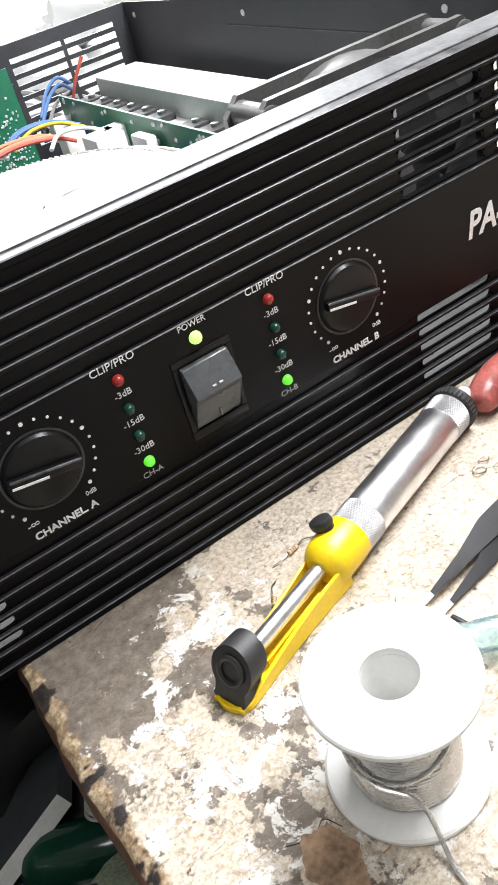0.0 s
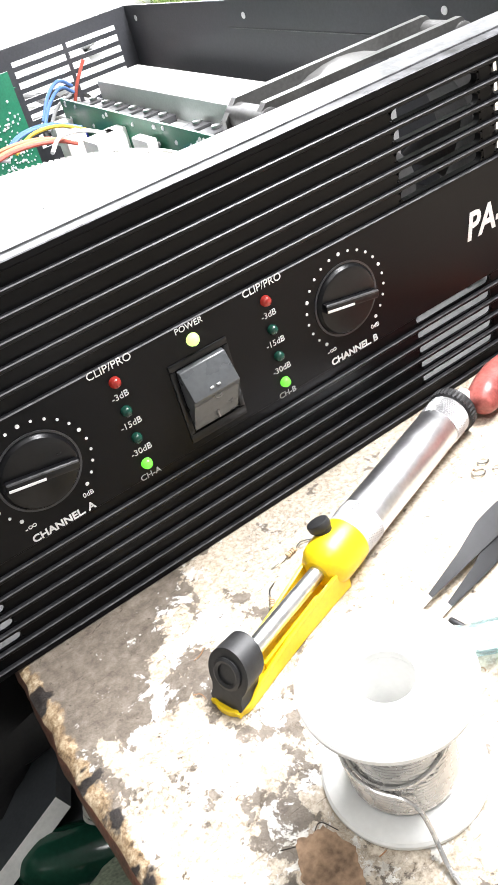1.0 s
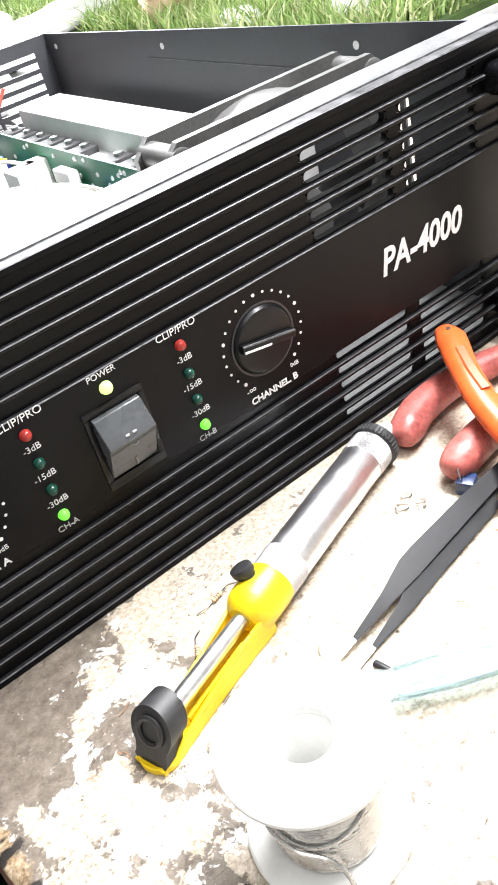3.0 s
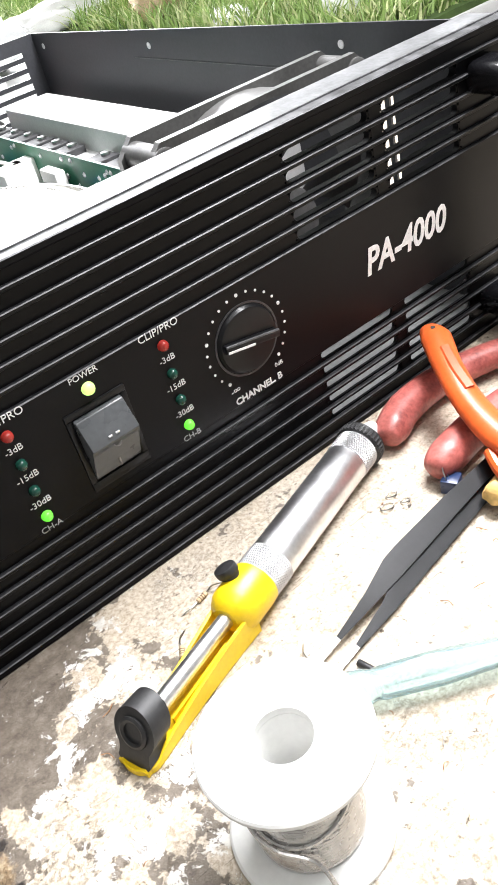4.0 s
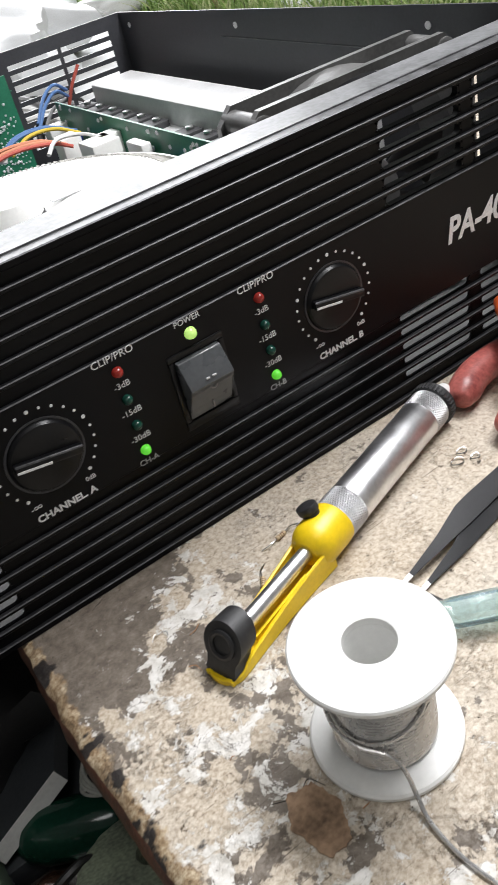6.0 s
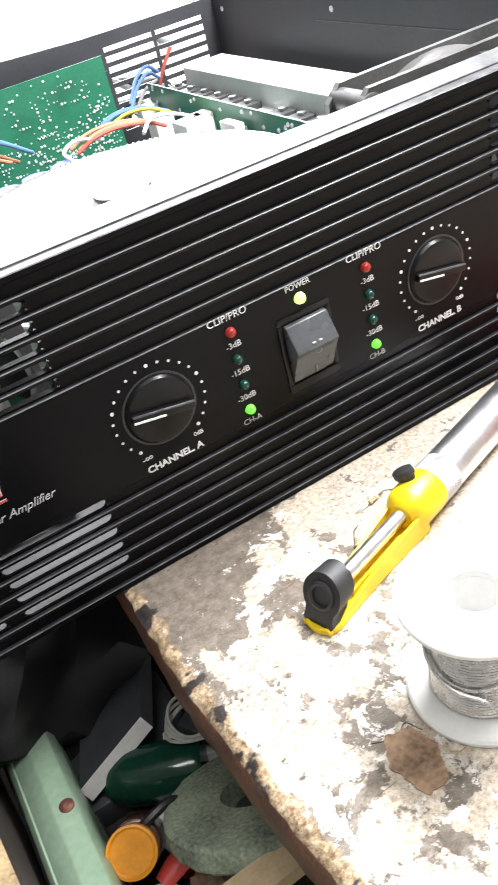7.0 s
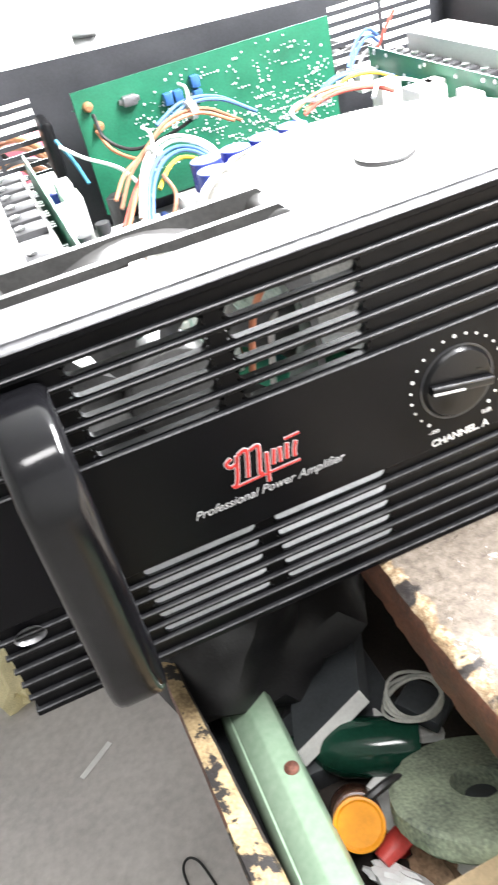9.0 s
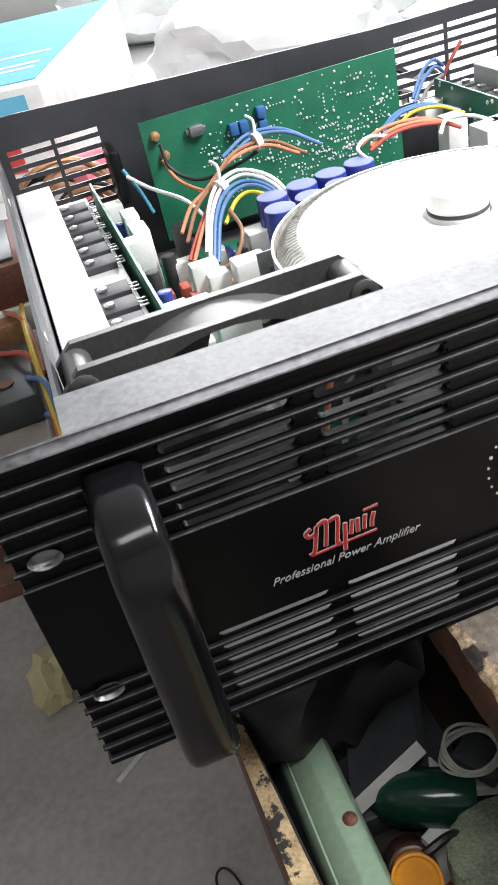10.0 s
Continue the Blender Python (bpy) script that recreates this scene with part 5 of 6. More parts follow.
lathe(bm, [(0.0106, 0.0033), (0.0140, 0.0033), (0.0140, H - 0.0034), (0.0106, H - 0.0034), (0.0106, 0.0033)], 48)
part("wound_solder", bm, TIN, SP, "shiny wound solder wire")
bm = bmesh.new()
loose = [Vector((0.0152 * math.cos(radians(a)), 0.0152 * math.sin(radians(a)), step_z(radians(a)) + 0.0006)) for a in range(140, 331, 8)]
wire(bm, loose, 0.0007, 2)
loose = [(-0.0070, 0.0145, 0.0230), (-0.0135, 0.0090, 0.0205), (-0.0166, 0.0010, 0.0180), (-0.0152, -0.0070, 0.0160), (-0.0105, -0.0135, 0.0145), (-0.0088, -0.0175, 0.0120), (-0.0086, -0.0205, 0.0075), (-0.0092, -0.0235, 0.0038), (-0.0108, -0.0300, 0.0012), (-0.0110, -0.0420, 0.0008), (-0.0080, -0.0580, 0.0008)]
wire(bm, loose, 0.0007, 8)
part("loose_end", bm, TIN, SP, "loose end of solder wire")

# tweezers
TW = thing("tweezers", "black coated steel tweezers with bare pointed tips", "tweezers")
for i, off in enumerate((0.0, 1.0)):
    bm = bmesh.new()
    d = Vector((0.06, -0.0035, 0)).normalized()
    base = Vector((0.0085, -0.0818, 0.0016)) if i == 0 else Vector((0.0112, -0.0884, 0.0010))
    end = Vector((0.1350, -0.0640, 0.0060)) if i == 0 else Vector((0.1358, -0.0655, 0.0030))
    ax = end - base
    L = ax.length
    ax.normalize()
    side = Vector((0, 0, 1)).cross(ax).normalized()
    up = ax.cross(side) * -1
    stations = [(0.000, 0.0005, 0.0), (0.012, 0.0009, 0.0), (0.030, 0.0024, 0.0), (0.0445, 0.0042, 0.0006), (0.052, 0.0043, 0.0006), (0.080, 0.0038, 0.0), (0.105, 0.0030, -0.001), (L, 0.0029, -0.001)]
    tops = []
    tilt = Vector((0, -0.45, 0.9)).normalized()
    flat = ax.cross(tilt).normalized()
    for s, hw, bow in stations:
        c = base + ax * s + side * bow * (1.5 if i == 0 else 2.5) + Vector((0, 0, 0.0035 if i == 0 else 0.0012)) * min(1, s / 0.04)
        tops.append([bm.verts.new(c + flat * hw + tilt * 0.0007), bm.verts.new(c - flat * hw + tilt * 0.0007), bm.verts.new(c - flat * hw - tilt * 0.0007), bm.verts.new(c + flat * hw - tilt * 0.0007)])
    for a, b in zip(tops, tops[1:]):
        for k in range(4):
            bm.faces.new((a[k], a[(k + 1) % 4], b[(k + 1) % 4], b[k]))
    bm.faces.new(tops[0]); bm.faces.new(tops[-1][::-1])
    leg = part("arm", bm, TWEEZER, TW)
    leg.data.materials.append(STEEL)
    for f in leg.data.polygons:
        if (f.center - base).length < 0.016:
            f.material_index = 1

# pliers with red grips
PL = thing("red_pliers", "pliers with dirty red dipped grips lying by the amplifier", "pliers")
bm = bmesh.new()
sweep(bm, [(0.1017, -0.0253, 0.0072), (0.1035, -0.0245, 0.0075), (0.109, -0.0220, 0.0082), (0.122, -0.0175, 0.0090), (0.145, -0.0165, 0.0090), (0.175, -0.0235, 0.0085), (0.205, -0.040, 0.008), (0.225, -0.052, 0.008)], circle(0.0078, 16, 1.0, 0.95), 6, [0.22, 0.70, 0.97, 1.0, 0.92, 0.86, 0.8, 0.75])
part("grip", bm, RED_GRIP, PL, "dirty red plastic grip")
bm = bmesh.new()
sweep(bm, [(0.0980, -0.0532, 0.0072), (0.1000, -0.0530, 0.0075), (0.108, -0.0520, 0.0082), (0.126, -0.0500, 0.0088), (0.150, -0.0500, 0.0088), (0.185, -0.0530, 0.0085), (0.225, -0.0590, 0.008)], circle(0.0078, 16, 1.0, 0.95), 6, [0.22, 0.72, 1.02, 1.0, 0.92, 0.86, 0.75])
part("grip", bm, RED_GRIP, PL, "dirty red plastic grip")
bm = bmesh.new()
sweep(bm, [(0.222, -0.055, 0.008), (0.245, -0.058, 0.008), (0.275, -0.064, 0.008)], [(-0.009, -0.005), (0.009, -0.005), (0.009, 0.005), (-0.009, 0.005)], 4, [0.8, 1.2, 0.3])
part("jaws", bm, STEEL, PL)

# pliers with orange grips, lying across them
OP = thing("orange_pliers", "pliers with a bright orange plastic grip lying across the red ones", "pliers")
bm = bmesh.new()
sweep(bm, [(0.1490, -0.0090, 0.0300), (0.1440, -0.0175, 0.0310), (0.1330, -0.0330, 0.0290), (0.1240, -0.0500, 0.0250), (0.1190, -0.0650, 0.0215), (0.1180, -0.0760, 0.0190), (0.1215, -0.0850, 0.0170)], circle(0.0062, 16, 1.0, 0.72), 6, [0.72, 1.08, 0.98, 1.0, 1.12, 1.2, 1.1])
g = part("grip", bm, ORANGE_GRIP, OP, "bright orange moulded grip")
bm = bmesh.new()
sweep(bm, [(0.1380, -0.0275, 0.0344), (0.1310, -0.0390, 0.0324), (0.1260, -0.0500, 0.0298)], [(-0.0022, 0), (0.0022, 0), (0.0015, 0.0006), (-0.0015, 0.0006)], 5)
part("grip_panel", bm, mat("darker_orange_inlay", (0.56, 0.085, 0.02), 0.4, 0, 0.2, 120, 0.1), g)
bm = bmesh.new()
rod(bm, (0.1452, -0.0150, 0.0340), (0.1450, -0.0152, 0.0358), 0.0010, seg=10)
part("hang_hole", bm, SCORCH, g)
bm = bmesh.new()
sweep(bm, [(0.1115, -0.0700, 0.0170), (0.1075, -0.0770, 0.0150), (0.1060, -0.0850, 0.0120), (0.1090, -0.0900, 0.0100), (0.1140, -0.0870, 0.0110)], circle(0.0024, 10), 6)
part("finger_guard", bm, ORANGE_GRIP, OP)
bm = bmesh.new()
sweep(bm, [(0.1205, -0.0840, 0.0165), (0.150, -0.092, 0.010), (0.185, -0.096, 0.007), (0.215, -0.100, 0.006)], [(-0.006, -0.004), (0.006, -0.004), (0.006, 0.004), (-0.006, 0.004)], 5, [0.8, 1.1, 1.3, 0.4])
part("jaws", bm, STEEL, OP)

# amber lump, trimmer, screwdriver, pin
bm = bmesh.new()
vs = bmesh.ops.create_icosphere(bm, subdivisions=3, radius=1)["verts"]
for v in vs:
    v.co *= 1 + 0.16 * noise.noise(v.co * 2.3) + 0.05 * noise.noise(v.co * 7)
bmesh.ops.transform(bm, matrix=Matrix.LocRotScale((0.1120, -0.0830, 0.0068), Euler((0.2, 0.1, -0.35)), (0.0145, 0.0070, 0.0066)), verts=vs)
solid("amber_handle_stub", bm, AMBER, "scuffed amber plastic stub with dark stains", "plastic stub")
TR = thing("trimmer_potentiometer", "small dark blue trimmer potentiometer with bent leads", "electronic part", Matrix.Translation((0.1010, -0.0595, 0)) @ pose(0, 0, 0, 0, 0, 25))
bm = bmesh.new()
box(bm, -0.0036, 0.0036, -0.0034, 0.0034, 0, 0.0062, 0.0005)
part("body", bm, TRIM_BLUE, TR)
bm = bmesh.new()
for k in (-1, 0, 1):
    wire(bm, [(k * 0.0022, 0.001, 0.0060), (k * 0.0022 + 0.0004, 0.002, 0.0090), (k * 0.0022 + 0.002, 0.003, 0.0105)], 0.0003, 4, 5)
part("leads", bm, STEEL, TR)
SD = thing("screwdriver", "small screwdriver with clear pale blue plastic handle", "screwdriver")
bm = bmesh.new()
p0, p1 = Vector((0.0065, -0.0985, 0.0062)), Vector((0.0830, -0.1435, 0.0068))
d = (p1 - p0).normalized()
pr = [(0.0, 0.0), (0.0, 0.0070), (0.0015, 0.0081), (0.0050, 0.0083), (0.0090, 0.0066), (0.0120, 0.0072), (0.0300, 0.0076), (0.0420, 0.0066), (0.0560, 0.0054), (0.0800, 0.0050), (0.0960, 0.0044), (0.0960, 0.0)]
lathe(bm, [(r * 0.72, s) for s, r in pr], 10, Matrix.Translation(p0) @ d.to_track_quat("Z", "Y").to_matrix().to_4x4())
part("handle", bm, BLUE_CLEAR, SD, "clear pale blue handle")
bm = bmesh.new()
rod(bm, p0 + d * 0.050, p0 + d * 0.150, 0.0016, seg=12)
part("shaft", bm, STEEL, SD)
bm = bmesh.new()
rod(bm, (0.0190, -0.0905, 0.0013), (0.0200, -0.0965, 0.0014), 0.0013, seg=12, bevel=0.0003)
solid("sleeve_offcut", bm, RUBBER, "short black sleeve offcut on the bench", "offcut")
bm = bmesh.new()
rod(bm, (0.0560, -0.1290, 0.0013), (0.0500, -0.1370, 0.0014), 0.0013, seg=12, bevel=0.0003)
solid("sleeve_offcut", bm, RUBBER, "short black sleeve offcut on the bench", "offcut")


def resistor(x, y, turn, colour=(0.62, 0.50, 0.36)):
    t = thing("resistor", "tiny striped resistor lying on the bench", "electronic part", Matrix.Translation((x, y, 0.0011)) @ pose(0, 0, 0, 0, 0, turn), "loose resistors")
    b = bmesh.new()
    lathe(b, [(0, -0.0024), (0.0009, -0.0023), (0.0011, -0.0016), (0.0009, -0.0009), (0.0009, 0.0009), (0.0011, 0.0016), (0.0009, 0.0023), (0, 0.0024)], 12, pose(0, 0, 0, 0, 90, 0))
    part("body", b, PALE_WOOD, t)
    b = bmesh.new()
    for s in (-0.0010, 0.0, 0.0010):
        lathe(b, [(0.00094, s - 0.00018), (0.00102, s), (0.00094, s + 0.00018)], 12, pose(0, 0, 0, 0, 90, 0))
    part("stripes", b, BROWN_GLASS, t)
    b = bmesh.new()
    wire(b, [(0.0022, 0, 0), (0.006, 0.0004, 0.0002), (0.010, -0.0015, -0.0007)], 0.00025, 5, 5)
    wire(b, [(-0.0022, 0, 0), (-0.006, -0.0004, 0.0004), (-0.010, 0.001, -0.0006)], 0.00025, 5, 5)
    part("leads", b, STEEL, t)


resistor(-0.0185, -0.0420, 60)
resistor(0.0010, -0.0270, 10)
resistor(0.0085, -0.0800, 75)
random.seed(77)
for k in range(26):                       # clipped leads and shavings
    x, y = random.uniform(-0.075, 0.09), random.uniform(-0.135, -0.02)
    if x > 0.085 and y > -0.05:
        continue
    a, L = random.uniform(0, 6.28), random.uniform(0.0015, 0.0055)
    bm = bmesh.new()
    wire(bm, [(x, y, 0.0005), (x + L * 0.5 * math.cos(a), y + L * 0.5 * math.sin(a), 0.0007 + random.uniform(0, 0.001)), (x + L * math.cos(a + 0.3), y + L * math.sin(a + 0.3), 0.0005)], 0.00017, 4, 5)
    solid("clipped_lead", bm, random.choice((STEEL, COPPER, COPPER)), "clipped bit of component lead on the bench", "wire offcut", "clipped leads")
for x, y, r in ((0.0780, -0.0470, 0.0030), (0.0840, -0.0435, 0.0024), (0.0850, -0.0500, 0.0021)):
    bm = bmesh.new()
    wire(bm, [(x + r * math.cos(a), y + r * 0.7 * math.sin(a), 0.0008 + 0.0003 * math.sin(2 * a)) for a in [0.5 * k for k in range(13)]], 0.00025, 3, 5)
    solid("curled_shaving", bm, STEEL, "thin curled metal shaving on the bench", "shaving", "curled shavings")

# ---------- junk in the tray ----------
TRAY_Z = -0.125
GC = thing("green_metal_channel", "long glossy pale green metal casing with rusty screw", "metal casing")
bm = bmesh.new()
prof = [(-0.0150, -0.0330), (-0.0142, -0.0095), (-0.0130, -0.0062), (-0.0112, -0.0045), (-0.0103, -0.0046), (-0.0096, -0.0038), (-0.0022, 0.0004), (-0.0008, 0.0010), (0.0062, 0.0002), (0.0080, -0.0004), (0.0090, -0.0018), (0.0096, -0.0042), (0.0106, -0.0060), (0.0112, -0.0330)]
ends = [[bm.verts.new((-0.1655 + a + dx, y, -0.0785 + b)) for a, b in prof] for y, dx in ((0.062, 0.0), (-0.30, -0.002))]
for i in range(len(prof)):
    j = (i + 1) % len(prof)
    bm.faces.new((ends[0][i], ends[0][j], ends[1][j], ends[1][i]))
bm.faces.new(ends[0]); bm.faces.new(ends[1][::-1])
part("casing", bm, GREEN_METAL, GC)
bm = bmesh.new()
lathe(bm, [(0, 0.0016), (0.0022, 0.0014), (0.0034, 0.0004), (0.0034, -0.001), (0, -0.001)], 18, Matrix.Translation((-0.1615, -0.0125, -0.0782)))
part("screw", bm, RUST, GC, "rusty screw head")
bm = bmesh.new()
box(bm, -0.185, -0.154, -0.29, 0.06, -0.125, -0.1115, 0.001)
part("casing_foot", bm, GREY_DARK, GC)

GW = thing("grinding_wheel", "worn dusty green abrasive grinding wheel with centre bore", "grinding wheel",
           Matrix.Translation((-0.0960, -0.0490, -0.0860)) @ pose(0, 0, 0, -24, 10, 0))
bm = bmesh.new()
pf = [(0.0108, 0.0), (0.0335, 0.0), (0.0358, -0.0016), (0.0362, -0.0095), (0.0345, -0.0115), (0.0108, -0.0125), (0.0108, 0.0)]
lathe(bm, pf, 64)
for v in bm.verts:
    v.co += v.co.normalized() * 0.0008 * noise.noise(v.co * 220)
part("disc", bm, WHEELM, GW)
bm = bmesh.new()
rod(bm, (0.002, 0, -0.030), (0.001, 0, -0.006), 0.0070, seg=20, bevel=0.001)
part("arbor", bm, GREY_DARK, GW)

BT = thing("medicine_bottle", "small brown bottle with orange plastic cap", "bottle")
c, d = Vector((-0.1465, -0.0430, -0.0860)), Vector((-0.10, -0.42, 0.55)).normalized()
q = Matrix.Translation(c) @ d.to_track_quat("Z", "Y").to_matrix().to_4x4()
bm = bmesh.new()
lathe(bm, [(0, -0.0042), (0.0080, -0.0042), (0.0092, -0.0022), (0.0098, -0.0006), (0.0105, 0.0), (0.0105, 0.0014), (0.0095, 0.0016), (0.0085, 0.0008), (0, 0.0004)], 36, q)
rod(bm, c - d * 0.0125, c - d * 0.004, 0.0094, 0.0100, 36)
part("cap", bm, ORANGE_CAP, BT, "orange screw cap")
bm = bmesh.new()
rod(bm, c - d * 0.036, c - d * 0.0125, 0.0112, 0.0108, 28, 0.001)
part("bottle_body", bm, BROWN_GLASS, BT)
bottle_m = Matrix.Translation((-0.1010, -0.0120, -0.1085)) @ Vector((-0.9, 0.45, 0.02)).to_track_quat("Z", "Y").to_matrix().to_4x4()
GB = thing("green_bottle", "dark green glass bottle lying in the tray", "bottle")
bm = bmesh.new()
lathe(bm, [(0, 0), (0.0125, 0.0008), (0.0135, 0.004), (0.0135, 0.036), (0.0110, 0.044), (0.0060, 0.0495), (0, 0.0495)], 32, bottle_m)
part("bottle_body", bm, GREEN_GLASS, GB)
bm = bmesh.new()
lathe(bm, [(0, 0.0490), (0.0054, 0.0490), (0.0050, 0.0570), (0.0058, 0.0575), (0.0058, 0.0600), (0.0044, 0.0605), (0, 0.0600)], 28, bottle_m)
part("bottle_neck", bm, GREEN_GLASS, GB)
PB = thing("folded_carton", "dark folded carton with a white edge in the tray", "carton")
bm = bmesh.new()
bq = [Vector((-0.1175, 0.0125, -0.0850)), Vector((-0.1560, 0.0040, -0.0960)), Vector((-0.1400, 0.0500, -0.1010)), Vector((-0.1000, 0.0560, -0.0900))]
top_ = [bm.verts.new(p) for p in bq]
bot_ = [bm.verts.new(p + Vector((0.003, -0.003, -0.0075))) for p in bq]
bm.faces.new(top_); bm.faces.new(bot_[::-1])
for i in range(4):
    j = (i + 1) % 4
    bm.faces.new((top_[i], top_[j], bot_[j], bot_[i]))
cb = part("carton_body", bm, GREY_DARK, PB)
cb.data.materials.append(PAPER)
cb.data.polygons[2].material_index = 1
bm = bmesh.new()
box(bm, -0.155, -0.098, 0.0, 0.055, -0.125, -0.1095, 0.001)
part("carton_base", bm, GREY_DARK, PB)
for k, (x, y, z, tx, ty, rz, sx, sy) in enumerate(((-0.120, -0.022, -0.1150, 8, -6, 20, 0.034, 0.022), (-0.100, 0.004, -0.1135, -5, 8, -15, 0.030, 0.020), (-0.118, -0.062, -0.1180, 4, 5, 40, 0.026, 0.030))):
    bm = bmesh.new()
    box(bm, -sx / 2, sx / 2, -sy / 2, sy / 2, -0.003, 0.003, 0.0006, 1, pose(x, y, z, tx, ty, rz))
    solid("paper_packet", bm, PAPER, "crumpled white paper packet in the junk tray", "packet", "paper packets")
bm = bmesh.new()
box(bm, -0.009, 0.009, -0.011, 0.011, -0.004, 0.004, 0.001, 2, pose(-0.0920, 0.0000, -0.0985, 6, 4, 35))
solid("grey_adapter", bm, GREY_DARK, "small dark grey adapter lying in the tray", "adapter")
CO = thing("wire_coil", "coil of thin pale grey wire in the tray", "wire coil")
for k in range(4):
    bm = bmesh.new()
    cx, cy = -0.0975 + 0.0008 * k, 0.0005 + 0.0006 * k
    wire(bm, [(cx + (0.0142 - 0.0006 * k) * math.cos(a), cy + (0.0108 + 0.0005 * k) * math.sin(a), -0.0930 + 0.0012 * k + 0.002 * math.sin(a * 2 + k)) for a in [2 * math.pi * i / 14 for i in range(15)]], 0.0008, 4, 7)
    part("turn", bm, ROPE, CO)
bm = bmesh.new()
sweep(bm, [(-0.0770, -0.0866, -0.0800), (-0.1500, -0.0900, -0.0765)], [(-0.0060, -0.0040), (0.0060, -0.0040), (0.0060, 0.0040), (-0.0060, 0.0040)], 1)
solid("wooden_stick", bm, PALE_WOOD, "pale rough wooden stick across the tray", "stick")
bm = bmesh.new()
wire(bm, [(-0.150, -0.030, -0.100), (-0.138, -0.0330, -0.0900), (-0.126, -0.0310, -0.0890), (-0.118, -0.030, -0.0950)], 0.0022)
solid("black_cable", bm, WIRE["black"], "short black cable end in the junk tray", "cable")
RT = thing("small_tube", "small red and white squeezed tube in the junk tray", "tube", Matrix.Translation((-0.131, -0.045, -0.1080)) @ pose(0, 0, 0, 8, 0, 20))
bm = bmesh.new()
sweep(bm, [(-0.012, 0, 0.0), (-0.004, 0, 0.001), (0.004, 0, 0.001)], circle(0.0052, 14, 1.0, 0.7), 4, [0.75, 1.0, 1.0])
part("tube_body", bm, BOX_RED, RT, "red printed tube body")
bm = bmesh.new()
sweep(bm, [(0.004, 0, 0.001), (0.008, 0, 0.001), (0.011, 0, 0.001)], circle(0.0051, 14, 1.0, 0.7), 3, [1.0, 0.9, 0.55])
part("tube_shoulder", bm, PAPER, RT, "white tube shoulder")
for sx_, sy_, x_, y_, z_, sd in ((0.016, 0.006, -0.139, -0.059, -0.1130, 3), (0.014, 0.010, -0.123, -0.059, -0.1160, 5)):
    bm = bmesh.new()
    vs = bmesh.ops.create_icosphere(bm, subdivisions=3, radius=1)["verts"]
    for v in vs:
        v.co *= 1 + 0.5 * noise.noise(v.co * 2.1 + Vector((sd, 0, 0))) + 0.2 * noise.noise(v.co * 6)
    bmesh.ops.transform(bm, matrix=Matrix.LocRotScale((x_, y_, z_), Euler((0, 0, -0.3 * sd)), (sx_, sy_, 0.005)), verts=vs)
    solid("crumpled_tissue", bm, BAG if sd == 3 else HOLLOW, "crumpled scrap of paper tissue in the junk tray", "paper")
random.seed(15)
for k in range(46):                       # small debris on the tray bottom
    x, y = random.uniform(-0.152, -0.105), random.uniform(-0.11, 0.0)
    bm = bmesh.new()
    vs = bmesh.ops.create_icosphere(bm, subdivisions=1, radius=1)["verts"]
    for v in vs:
        v.co *= 1 + 0.5 * noise.noise(v.co * 2 + Vector((k, 0, 0)))
    s = random.uniform(0.0015, 0.0060)
    bmesh.ops.transform(bm, matrix=Matrix.LocRotScale((x, y, TRAY_Z + s * 0.6), Euler((random.random() * 6, random.random() * 6, 0)), (s, s * random.uniform(0.4, 1), s * random.uniform(0.3, 0.9))), verts=vs)
    solid("tray_scrap", bm, random.choice((PAPER, RUST, GREY_DARK, STEEL, BROWN_GLASS, LOGO_RED, PALE_WOOD, TRAY, TRAY)), "small scrap of workshop junk in the tray", "scrap", "tray scraps")

# ---------- floor bits ----------
bm = bmesh.new()
box(bm, -0.004, 0.004, -0.030, 0.030, 0, 0.002, 0.0005, 1, pose(-0.338, 0.541, -0.73, 0, 0, -54))
solid("paper_strip", bm, PAPER, "pale strip of paper on the concrete floor", "paper strip")
bm = bmesh.new()
vs = bmesh.ops.create_icosphere(bm, subdivisions=3, radius=1)["verts"]
for v in vs:
    v.co *= 1 + 0.45 * noise.noise(v.co * 1.9)
bmesh.ops.transform(bm, matrix=Matrix.LocRotScale((-0.425, 0.74, -0.715), None, (0.035, 0.060, 0.030)), verts=vs)
solid("crumpled_bag", bm, mat("pale_yellow_bag", (0.70, 0.62, 0.36), 0.5, 0, 0.3, 30, 0.2), "crumpled pale yellow bag on the floor", "bag")
bm = bmesh.new()
wire(bm, [(-0.270, 0.300, -0.728), (-0.272, 0.338, -0.727), (-0.262, 0.350, -0.727), (-0.250, 0.338, -0.727), (-0.240, 0.300, -0.728)], 0.0016)
solid("floor_cable", bm, WIRE["black"], "thin dark cable lying on the floor", "cable")

# ---------- behind and beside the amplifier ----------
BB = thing("back_bench", "white covered bench surface behind the amplifier", "bench")
bm = bmesh.new()
box(bm, -0.42, 2.2, 0.505, 2.25, -0.05, -0.026, 0.002)
part("bench_top", bm, CLOTH, BB)
for x, y in ((0.35, 0.75), (2.1, 0.60), (0.2, 2.15), (2.1, 2.15)):
    bm = bmesh.new()
    box(bm, x - 0.03, x + 0.03, y - 0.03, y + 0.03, -0.73, -0.05)
    part("leg", bm, BENCH_SIDE, BB)


